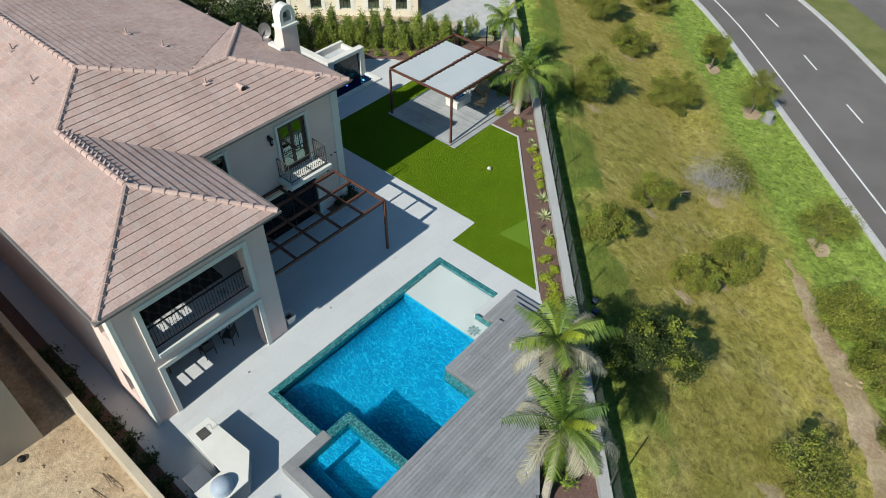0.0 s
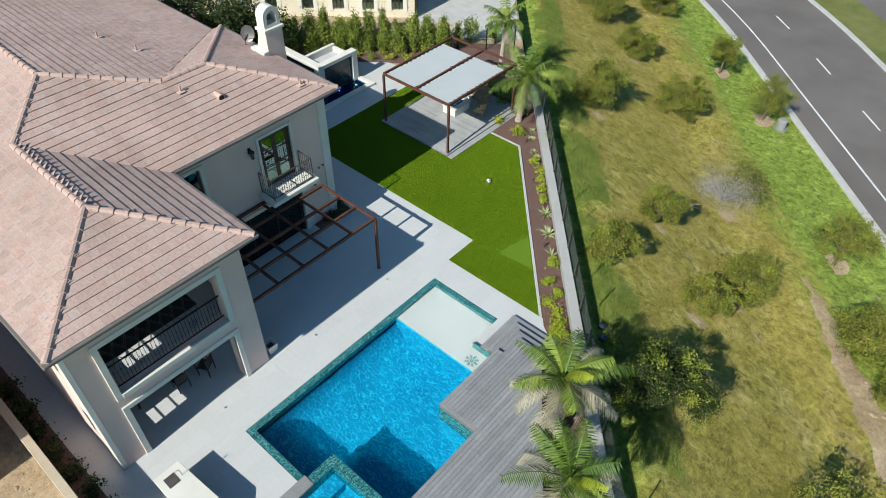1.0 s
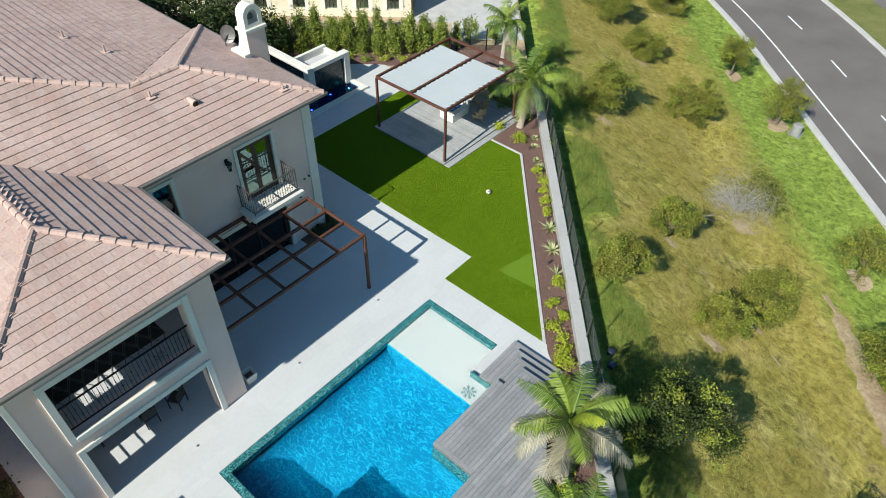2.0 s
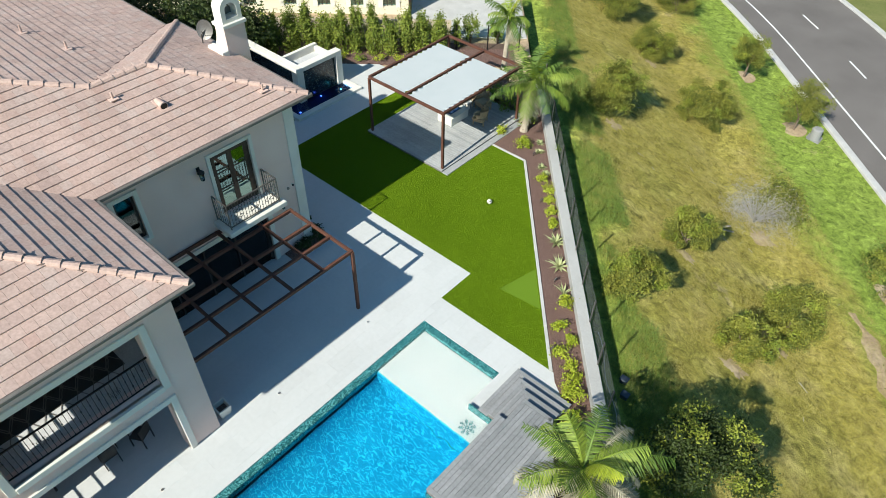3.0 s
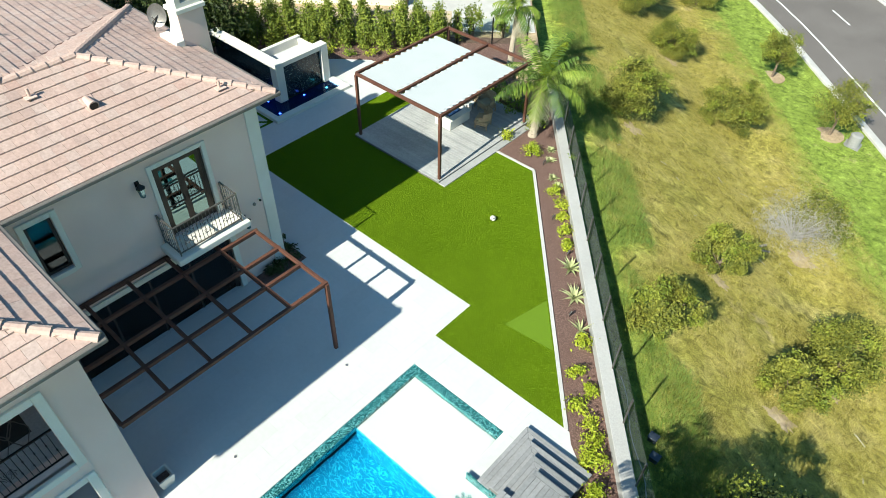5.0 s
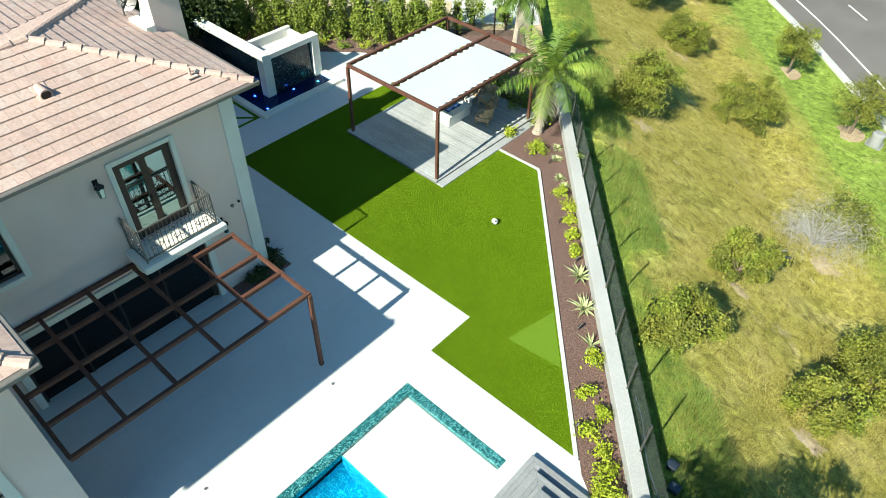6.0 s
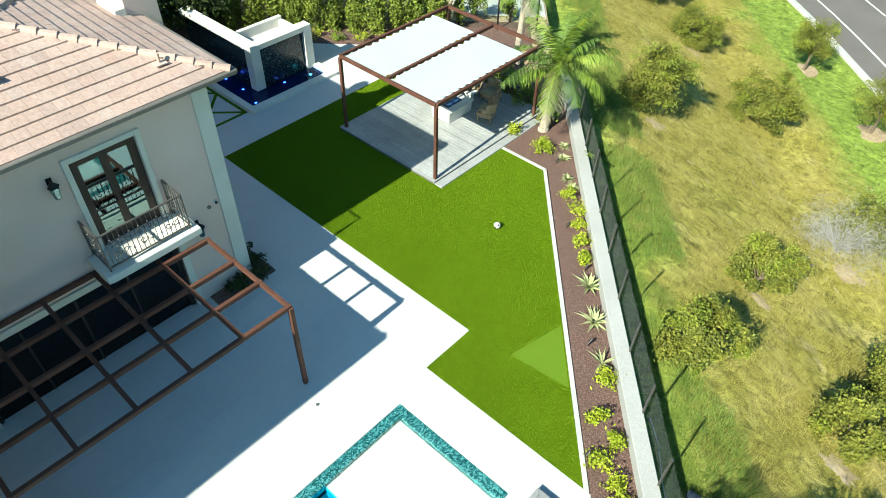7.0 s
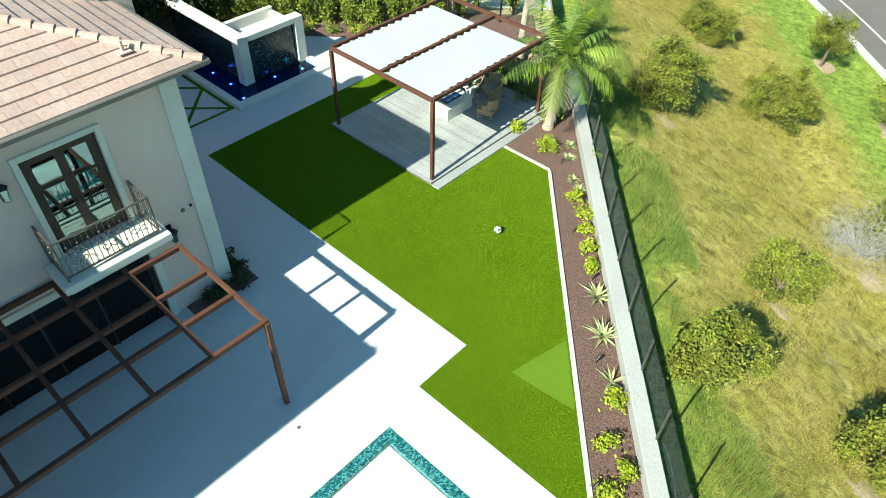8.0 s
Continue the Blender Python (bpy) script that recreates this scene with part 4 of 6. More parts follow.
for a, b in (((FX0, FY0), (FX1, FY0)), ((FX0, FY1), (FX1, FY1)), ((FX0, FY0), (FX0, FY1)), ((FX1, FY0), (FX1, FY1)), ((-7.66, FY0), (-7.66, FY1))):
    part("beam", bar(B(), (*a, FZ - 0.06), (*b, FZ - 0.06), 0.1, 0.12, 0.006), "bronze", pav)
for x0, x1 in ((FX0 + 0.1, -7.74), (-7.58, FX1 - 0.06)):
    cb = B()
    nx, ny = 10, 66
    grid = []
    for i in range(nx + 1):
        col = []
        for j in range(ny + 1):
            f = 1 - abs((j % 5) - 2.5) / 2.5
            pull = 0.12 * f * (1 if i == 0 else -1 if i == nx else 0)
            col.append(cb.verts.new((x0 + (x1 - x0) * i / nx + pull, 7.14 + 4.5 * j / ny, FZ - 0.04 - (0.025 * f if i in (0, nx) else 0))))
        grid.append(col)
    for i in range(nx):
        for j in range(ny):
            cb.faces.new((grid[i][j], grid[i + 1][j], grid[i + 1][j + 1], grid[i][j + 1]))
    thicken(cb, 0.006)
    part("canvas", cb, "canvas", pav, "white shade cloth with scalloped edges")

# ---- on the roof ----
CX0, CX1, CY0, CY1 = -10.62, -10.05, 0.43, 1.32
chim = thing("chimney", (-10.5, 0.95, 0), "white stucco chimney with an arched bell opening", "chimney")
# the shaft's shade is put into colour: greige stucco under white trim parts
part("shaft", box(B(), CX0, CX1, CY0, CY1, -0.1, 7.58, 0.01), "stucco", chim, "white lower shaft coloured greige as in shade")
part("cornice", box(B(), CX0 - 0.06, CX1 + 0.07, CY0 - 0.06, CY1 + 0.07, 7.58, 7.72, 0.02), "trim", chim)
arch = B()
YC = (CY0 + CY1) / 2
prof = [(CY0 + 0.03, 7.72), (CY1 - 0.03, 7.72), (CY1 - 0.03, 8.22)] + [(YC + 0.41 * math.cos(a), 8.22 + 0.4 * math.sin(a)) for a in [math.pi * i / 14 for i in range(1, 14)]] + [(CY0 + 0.03, 8.22)]
inn = [(YC + 0.24 * math.cos(a), 8.16 + 0.25 * math.sin(a)) for a in [math.pi * i / 10 for i in range(11)]] + [(YC - 0.24, 7.86), (YC + 0.24, 7.86)]
loops = []
for x in (CX0 + 0.03, CX1 - 0.03):
    vs_o = [arch.verts.new((x, y, z)) for y, z in prof]
    vs_i = [arch.verts.new((x, y, z)) for y, z in inn]
    es = [arch.edges.new((l[i], l[(i + 1) % len(l)])) for l in (vs_o, vs_i) for i in range(len(l))]
    bmesh.ops.triangle_fill(arch, edges=es, use_beauty=True)
    loops.append((vs_o, vs_i))
for la, lb in zip(*loops):
    for i in range(len(la)):
        arch.faces.new((la[i], la[(i + 1) % len(la)], lb[(i + 1) % len(la)], lb[i]))
bmesh.ops.recalc_face_normals(arch, faces=arch.faces)
part("bell_arch", arch, "trim", chim, "white arched top with an opening through it")
part("grille", box(B(), -10.5, -10.46, YC - 0.23, YC + 0.23, 7.88, 8.12), "gutter", chim, "dark mesh grille")
wing = B()
pts = [(CX0, 6.3), (CX0, 7.58)] + [(CX0 - 0.7 * (1 - math.cos(a)), 7.58 - 1.1 * math.sin(a)) for a in [math.pi / 2 * i / 8 for i in range(1, 9)]] + [(CX0 - 0.7, 6.3)]
v0 = [wing.verts.new((x, CY0 + 0.02, z)) for x, z in pts]
v1 = [wing.verts.new((x, CY0 + 0.5, z)) for x, z in pts]
wing.faces.new(v0)
wing.faces.new(v1[::-1])
for i in range(len(pts)):
    wing.faces.new((v0[i], v1[i], v1[(i + 1) % len(pts)], v0[(i + 1) % len(pts)]))
bmesh.ops.recalc_face_normals(wing, faces=wing.faces)
part("scroll_wing", wing, "trim", chim, "curved white side buttress")
part("flashing", box(B(), CX0 - 0.3, CX1 + 0.06, CY0 - 0.3, CY0, 6.3, 6.8, 0.02), "trim", chim)

dish = thing("satellite_dish", (-11.5, 0.3, 6.6), "grey satellite dish on a bent roof mast", "antenna")
bm = B()
c = Vector((-11.5, 0.5, 7.08))
aim = Vector((0.65, -0.75, 0.35)).normalized()
turn = aim.to_track_quat("Z", "Y").to_matrix().to_4x4()
rings = []
for i in range(5):
    r = 0.36 * i / 4
    rings.append([bm.verts.new(Matrix.Translation(c) @ turn @ Vector((r * math.cos(a) * 0.85, r * math.sin(a), 0.4 * r * r))) for a in [2 * math.pi * k / 20 for k in range(20)]] if i else [bm.verts.new(c)])
for k in range(20):
    bm.faces.new((rings[0][0], rings[1][k], rings[1][(k + 1) % 20]))
    for i in range(1, 4):
        bm.faces.new((rings[i][k], rings[i + 1][k], rings[i + 1][(k + 1) % 20], rings[i][(k + 1) % 20]))
thicken(bm, 0.015)
part("reflector", bm, "pewter", dish)
part("mast", rod(rod(B(), (-11.5, 0.3, 6.55), (-11.5, 0.3, 6.95), 0.025), (-11.5, 0.3, 6.95), c, 0.025), "pewter", dish)
part("feed_arm", rod(B(), c - Vector((0, 0, 0.3)), c + aim * 0.45, 0.012), "pewter", dish)

for x, y, h in ((-12.7, -4.0, 0.35), (-8.75, -4.55, 0.3), (-6.9, -0.45, 0.3), (-12.8, -9.5, 0.35), (-15.5, -9.0, 0.35), (-14.6, -4.6, 0.35)):
    z = roof_z(x, y)
    vent = thing("roof_vent", (x, y, z), "slim tile-coloured vent pipe rising through the roof", "vent", "roof vents")
    part("pipe", rod(B(), (x, y, z - 0.05), (x, y, z + h), 0.04, seg=10), "cap", vent)
    part("flashing", box(B(), x - 0.14, x + 0.14, y - 0.14, y + 0.14, -0.005, 0.02, 0, Matrix.Translation((0, 0, z + 0.06))), "cap", vent)
x, y = -7.95, -3.5
z = roof_z(x, y)
hood = thing("roof_hood", (x, y, z), "small half-round tile-coloured roof exhaust hood", "vent")
part("cowl", rod(B(), (x - 0.22, y, z + 0.1), (x + 0.2, y, z + 0.07), 0.1, 0.13, 14), "cap", hood)
# the cowl is closed; a dark disc paints the shade of its opening
part("mouth", rod(B(), (x + 0.2, y, z + 0.07), (x + 0.206, y, z + 0.07), 0.11, seg=14), "iron", hood, "dark disc standing in for the shade inside the hood")
part("collar", box(B(), -0.3, 0.26, -0.17, 0.17, 0.03, 0.06, 0.01, Matrix.Translation((x, y, z)) @ Matrix.Rotation(math.atan(SL), 4, "Y")), "cap", hood)

# ---- loggia ----
railing = thing("loggia_railing", (-2.0, -10.5, 3.22), "dark wrought-iron railing across the upper loggia opening", "railing")
part("top_rail", bar(B(), (-2.05, -12.42, 4.3), (-2.05, -8.46, 4.3), 0.05, 0.03), "iron", railing)
part("bottom_rail", bar(B(), (-2.05, -12.42, 3.33), (-2.05, -8.46, 3.33), 0.03), "iron", railing)
for k in range(1, 33):
    y = -12.42 + 3.96 * k / 33
    pb = bar(B(), (-2.05, y, 3.33), (-2.05, y, 4.3), 0.014)
    bmesh.ops.create_icosphere(pb, subdivisions=1, radius=0.026, matrix=Matrix.Translation((-2.05, y, 3.95 if k % 2 else 3.65)))
    part("baluster", pb, "iron", railing)
for yc in (-11.4, -9.5):
    sb = B()
    for k in range(8):
        a = math.pi / 4 * k
        for s in range(5):
            b0, b1 = a + 0.35 * s, a + 0.35 * (s + 1)
            r0, r1 = 0.16 - 0.025 * s, 0.16 - 0.025 * (s + 1)
            rod(sb, (-2.05, yc + r0 * math.cos(b0), 3.82 + r0 * math.sin(b0)), (-2.05, yc + r1 * math.cos(b1), 3.82 + r1 * math.sin(b1)), 0.007, seg=4)
    part("scroll", sb, "iron", railing)
rug = thing("rug", (-3.8, -10.3, 3.23), "dark rug with a pale quatrefoil lattice on the loggia floor", "rug")
part("carpet", box(B(), -5.35, -3.25, -12.3, -8.75, 3.222, 3.236), "dark_room", rug)
for i in range(5):
    for j in range(8):
        xc, yc = -5.12 + 0.43 * i, -12.05 + 0.44 * j + (0.22 if i % 2 else 0)
        if yc > -8.95:
            continue
        lb = B()
        n = 20
        loops = []
        for w in (1.0, 0.9):
            loops.append([lb.verts.new((xc + 0.4 * w * (1 + 0.12 * math.cos(4 * a)) * math.cos(a), yc + 0.21 * w * (1 + 0.12 * math.cos(4 * a)) * math.sin(a), 3.24)) for a in [2 * math.pi * k / n for k in range(n)]])
        for k in range(n):
            lb.faces.new((loops[0][k], loops[0][(k + 1) % n], loops[1][(k + 1) % n], loops[1][k]))
        thicken(lb, 0.003)
        part("motif", lb, "gutter", rug)
bench = thing("outdoor_sofa", (-4.6, -10.2, 0), "dark cushioned outdoor sofa in the lower loggia", "sofa")
part("seat", box(B(), -5.1, -4.35, -11.6, -9.0, 0.18, 0.45, 0.04), "dark_room", bench)
part("backrest", box(B(), -5.3, -5.1, -11.6, -9.0, 0.18, 0.85, 0.04), "dark_room", bench)
for y in (-11.75, -9.0):
    part("armrest", box(B(), -5.2, -4.3, y, y + 0.15, 0.1, 0.62, 0.03), "dark_room", bench)
for x in (-5.2, -4.4):
    for y in (-11.6, -8.98):
        part("leg", bar(B(), (x, y, 0), (x, y, 0.18), 0.05), "frame", bench)
dining = thing("dining_table", (-3.8, -10.9, 0), "dark outdoor dining table in the lower loggia", "table")
part("tabletop", box(B(), -4.15, -3.45, -11.9, -10.2, 0.71, 0.75, 0.01), "frame", dining)
for x in (-4.07, -3.53):
    for y in (-11.82, -10.28):
        part("leg", bar(B(), (x, y, 0), (x, y, 0.71), 0.06), "frame", dining)


def dining_chair(x, y, turn):
    c = thing("dining_chair", (0, 0, 0), "dark-framed outdoor dining chair with dark sling seat", "chair", "chairs in the loggia")
    part("seat", box(B(), -0.23, 0.23, -0.23, 0.23, 0.42, 0.46, 0.01), "dark_room", c)
    part("backrest", box(B(), -0.23, 0.23, 0.2, 0.24, 0.5, 0.9, 0.01), "dark_room", c)
    for sx in (-0.22, 0.22):
        for sy in (-0.21, 0.22):
            part("leg", bar(B(), (sx, sy, 0), (sx, sy, 0.9 if sy > 0 else 0.42), 0.03), "frame", c)
    c.matrix_basis = pose(x, y, 0, 0, 0, turn)
    return c


chair0 = dining_chair(-3.7, -9.75, 0)
for x, y, a in ((-3.2, -10.3, -90), (-3.9, -9.1, -20), (-3.1, -9.3, -60)):
    copy_thing(chair0, pose(x, y, 0, 0, 0, a))

pot = thing("planter_box", (-2.1, -7.05, 0), "white tapered square planter, empty, beside the column", "planter")
bm = B()
lo = [bm.verts.new((-2.12 + 0.16 * sx, -7.08 + 0.16 * sy, 0)) for sx, sy in ((-1, -1), (1, -1), (1, 1), (-1, 1))]
hi = [bm.verts.new((-2.12 + 0.22 * sx, -7.08 + 0.22 * sy, 0.42)) for sx, sy in ((-1, -1), (1, -1), (1, 1), (-1, 1))]
hin = [bm.verts.new((-2.12 + 0.18 * sx, -7.08 + 0.18 * sy, 0.42)) for sx, sy in ((-1, -1), (1, -1), (1, 1), (-1, 1))]
bot = [bm.verts.new((-2.12 + 0.15 * sx, -7.08 + 0.15 * sy, 0.12)) for sx, sy in ((-1, -1), (1, -1), (1, 1), (-1, 1))]
for i in range(4):
    j = (i + 1) % 4
    for a, b in ((lo, hi), (hi, hin), (hin, bot)):
        bm.faces.new((a[i], a[j], b[j], b[i]))
bm.faces.new(bot)
bm.faces.new(lo[::-1])
part("shell", bm, "trim", pot)
part("soil", box(B(), -2.27, -1.97, -7.23, -6.93, 0.13, 0.24), "mulch", pot)

for x, y in ((-1.4, -5.45), (-1.45, -1.42), (-1.29, -9.79), (0.7, -11.6)):
    lid = thing("drain_lid", (x, y, 0), "small round metal lid set in the paving", "lid", "patio lids")
    part("ring", rod(B(), (x, y, -0.01), (x, y, 0.006), 0.06, seg=16), "trim", lid)
    part("cover", rod(B(), (x, y, 0.006), (x, y, 0.012), 0.045, seg=16), "steel", lid)

# ---- outdoor kitchen ----
island = thing("kitchen_island", (1.3, -12.7, 0), "white angled outdoor kitchen island with steel sink", "kitchen island")
isl = [(-0.17, -13.1), (-0.17, -12.2), (2.0, -12.05), (2.85, -12.75), (2.88, -14.2), (1.9, -14.2), (1.9, -13.15)]
part("worktop", prism(B(), isl, 0.84, 0.9, 0.01), "trim", island)
part("body", prism(B(), [(-0.1, -13.03), (-0.1, -12.27), (1.97, -12.13), (2.78, -12.79), (2.8, -14.15), (1.97, -14.15), (1.97, -13.08)], 0, 0.84), "white_wall", island)
part("sink", box(box(B(), 0.08, 0.5, -12.9, -12.52, 0.902, 0.912, 0.004), 0.12, 0.46, -12.86, -12.56, 0.9, 0.915), "pewter", island, "square steel sink")
fc = rod(B(), (0.36, -12.4, 0.9), (0.36, -12.4, 1.2), 0.014)
for k in range(6):
    a0, a1 = math.pi * k / 6, math.pi * (k + 1) / 6
    rod(fc, (0.36, -12.48 + 0.08 * math.cos(a0), 1.2 + 0.08 * math.sin(a0)), (0.36, -12.48 + 0.08 * math.cos(a1), 1.2 + 0.08 * math.sin(a1)), 0.013)
part("tap", fc, "steel", island, "curved steel tap")
grill = thing("grill", (2.35, -13.5, 0.9), "round grill under a grey cover coloured blue as in shade", "grill")
bm = B()
bmesh.ops.create_uvsphere(bm, u_segments=20, v_segments=12, radius=0.36, matrix=Matrix.Translation((2.4, -13.45, 0.98)) @ Matrix.Diagonal((1, 1, 0.75, 1)))
part("cover", bm, "shade_blue_cover", grill)
part("skirt", rod(B(), (2.4, -13.45, 0.9), (2.4, -13.45, 1.0), 0.4, 0.36, 20), "shade_blue_cover", grill)
cart = thing("grill_cart", (1.6, -13.9, 0), "steel grill cart with side shelf", "grill cart")
part("cabinet", box(B(), 1.25, 1.85, -14.1, -13.5, 0.1, 0.85, 0.02), "pewter", cart)
part("shelf", box(B(), 1.15, 1.88, -14.15, -13.45, 0.85, 0.89, 0.01), "steel", cart)
part("handle", rod(B(), (1.2, -13.4, 0.78), (1.85, -13.4, 0.78), 0.015), "steel", cart)
for x in (1.3, 1.8):
    for y in (-14.05, -13.55):
        part("foot", rod(B(), (x, y, 0), (x, y, 0.1), 0.04), "iron", cart)

# ---- fountain ----
M["dark_mosaic"] = material("dark_mosaic", lambda g: g.ramp(g.voronoi(28), (0.3, (0.006, 0.012, 0.016)), (0.75, (0.02, 0.04, 0.05)), (0.93, (0.15, 0.2, 0.17))), 0.2)
fountain = thing("fountain", (-15, 7, 0), "white water-wall fountain with dark mosaic and lit basin", "fountain")
FTZ = 1.9
part("pillar", box(B(), -14.88, -14.45, 6.36, 6.79, 0, FTZ, 0.015), "trim", fountain)
part("pillar", box(B(), -14.88, -14.45, 8.93, 9.33, 0, FTZ, 0.015), "trim", fountain)
part("lintel", box(B(), -14.88, -14.45, 6.79, 8.93, FTZ - 0.22, FTZ, 0.01), "trim", fountain)
part("lintel", box(B(), -19.4, -14.88, 6.36, 6.79, FTZ - 0.22, FTZ, 0.01), "trim", fountain)
part("water_wall", box(B(), -14.78, -14.61, 6.79, 8.93, 0, FTZ - 0.22), "dark_mosaic", fountain, "dark mosaic water wall")
part("water_wall", box(B(), -19.4, -14.88, 6.51, 6.69, 0, FTZ - 0.22), "dark_mosaic", fountain, "dark mosaic water wall")
part("rear_wall", box(B(), -16.62, -16.42, 6.79, 9.33, 0, FTZ - 0.3, 0.015), "trim", fountain)
part("rear_wall", box(B(), -16.42, -14.88, 9.13, 9.33, 0, FTZ - 0.42, 0.015), "trim", fountain)
part("trough", box(B(), -16.42, -14.88, 6.79, 9.13, 0, FTZ - 0.7), "joint", fountain, "grey stone trough")
part("basin_edge", box(B(), -13.58, -13.24, 5.25, 9.5, -0.1, 0.14, 0.01), "trim", fountain)
part("basin_edge", box(B(), -19.4, -13.58, 5.25, 5.52, -0.1, 0.14, 0.01), "trim", fountain)
part("basin_edge", box(B(), -14.45, -13.58, 9.22, 9.5, -0.1, 0.14, 0.01), "trim", fountain)
M["basin_blue"] = material("basin_mosaic", two((0.006, 0.022, 0.07), (0.01, 0.04, 0.12), 3, 30), 0.4)
part("basin", box(box(B(), -14.61, -13.58, 5.52, 9.22, -0.4, -0.1), -19.4, -14.61, 5.52, 6.51, -0.4, -0.1), "basin_blue", fountain, "deep blue basin tiles")
fw = B()
fw.faces.new([fw.verts.new((x, y, 0.05)) for x, y in [(-19.4, 5.52), (-13.58, 5.52), (-13.58, 9.22), (-14.61, 9.22), (-14.61, 6.51), (-19.4, 6.51)]])
part("water", fw, "water_still", fountain).visible_shadow = False
M["lamp_blue"] = bpy.data.materials.new("underwater_lamp")
M["lamp_blue"].use_nodes = True
lb = M["lamp_blue"].node_tree.nodes["Principled BSDF"]
lb.inputs["Emission Color"].default_value, lb.inputs["Emission Strength"].default_value = (0.05, 0.12, 1.0, 1), 6.0
M["lamp_cyan"] = M["lamp_blue"].copy()
M["lamp_cyan"].node_tree.nodes["Principled BSDF"].inputs["Emission Color"].default_value = (0.1, 0.7, 0.8, 1)
for x, y, mt in ((-13.9, 5.85, "lamp_blue"), (-14.35, 7.6, "lamp_blue"), (-14.1, 8.75, "lamp_cyan"), (-15.1, 6.1, "lamp_blue"), (-16.3, 6.1, "lamp_blue")):
    part("underwater_lamp", rod(B(), (x, y, -0.1), (x, y, -0.06), 0.05, seg=12), mt, fountain, "small lit underwater lamp")

# lattice of turf joints between stones beside the fountain
lat = thing("turf_lattice", (-15, 4.2, 0), "lattice of dark turf strips set between paving stones", "paving inlay", kind="structure")
for p, q in (((-13.6, 5.2), (-13.6, 2.6)), ((-18.8, 5.15), (-13.55, 5.15)), ((-13.6, 5.15), (-16.1, 2.65)), ((-15.6, 5.15), (-18.1, 2.65)), ((-17.6, 5.15), (-18.8, 3.95)), ((-13.6, 3.2), (-15.55, 5.15)), ((-15.1, 2.65), (-17.6, 5.15)), ((-17.1, 2.65), (-18.8, 4.35))):
    part("turf_strip", bar(B(), (*p, 0.004), (*q, 0.004), 0.12, 0.014), "turf", lat)

# ---- pavilion furniture ----
fire = thing("fire_table", (-7.75, 10.5, PDZ), "white rectangular fire table with dark blue glass bed", "fire table")
part("body", box(B(), -8.2, -7.3, 9.85, 11.15, PDZ, 0.55, 0.015), "trim", fire)
part("top", box(B(), -8.24, -7.26, 9.81, 11.19, 0.55, 0.6, 0.01), "trim", fire)
M["fire_glass"] = material("fire_glass", lambda g: g.ramp(g.voronoi(30), (0.2, (0.01, 0.02, 0.06)), (0.8, (0.04, 0.1, 0.22))), 0.2)
part("glass_bed", box(B(), -7.93, -7.57, 10.1, 10.9, 0.6, 0.615, 0.003), "fire_glass", fire, "dark blue crushed glass")


def wicker_chair(w, name, label):
    c = thing(name, (0, 0, 0), label, "armchair" if w < 1 else "sofa", "wicker seats")
    part("seat", box(B(), -w / 2, w / 2, -0.33, 0.3, 0.28, 0.42, 0.04), "wicker", c)
    bk = B()
    n = 16
    for i in range(n):
        a0, a1 = math.pi * i / n, math.pi * (i + 1) / n
        for j in range(4):
            z0, z1 = 0.42 + 0.1 * j, 0.42 + 0.1 * (j + 1)
            if j > 1 and min(a0, math.pi - a1) < 0.35:
                continue
            g0, g1 = 1 + 0.05 * j, 1 + 0.05 * (j + 1)
            bk.faces.new([bk.verts.new((g * w / 2 * math.cos(a), -0.1 + g * 0.42 * math.sin(a), z)) for a, z, g in ((a0, z0, g0), (a1, z0, g0), (a1, z1, g1), (a0, z1, g1))])
    bmesh.ops.remove_doubles(bk, verts=bk.verts, dist=0.001)
    thicken(bk, 0.05)
    part("backrest", bk, "wicker", c)
    part("apron", box(B(), -w / 2 + 0.03, w / 2 - 0.03, -0.3, 0.27, 0.2, 0.28, 0.02), "wicker", c)
    for sx in (-1, 1):
        for sy in (-0.27, 0.26):
            part("leg", rod(B(), (sx * (w / 2 - 0.06), sy, 0), (sx * (w / 2 - 0.04), sy * 0.95, 0.22), 0.025, 0.035), "wicker", c)
    part("cushion", box(B(), -w / 2 + 0.08, w / 2 - 0.08, -0.3, 0.22, 0.42, 0.5, 0.03), "palm_dry", c, "beige seat cushion")
    return c


ch = wicker_chair(0.68, "wicker_armchair", "tan wicker armchair with rounded back on the platform")
ch.matrix_basis = pose(-6.5, 11.1, PDZ, 0, 0, -70)
copy_thing(ch, pose(-7.2, 12.2, PDZ, 0, 0, -10))
sofa = wicker_chair(1.5, "wicker_sofa", "tan wicker two-seat sofa with rounded back on the platform")
sofa.matrix_basis = pose(-8.5, 12.1, PDZ, 0, 0, 15)
side = thing("side_table", (-7.9, 11.75, PDZ), "low white side table with small dark bowl", "table")
part("tabletop", box(B(), -8.1, -7.6, 11.45, 11.85, 0.5, 0.55, 0.01), "trim", side)
part("pedestal", box(B(), -8.0, -7.7, 11.55, 11.75, PDZ, 0.5), "trim", side)
part("bowl", rod(B(), (-7.85, 11.65, 0.55), (-7.85, 11.65, 0.65), 0.05, 0.1, 12), "iron", side)

ball = thing("ball", (-2.37, 6.68, 0.1), "white and black leather football lying on the lawn", "ball")
bm = B()
bmesh.ops.create_icosphere(bm, subdivisions=3, radius=0.11, matrix=Matrix.Translation((-2.37, 6.68, 0.115)))
part("leather", bm, "trim", ball)
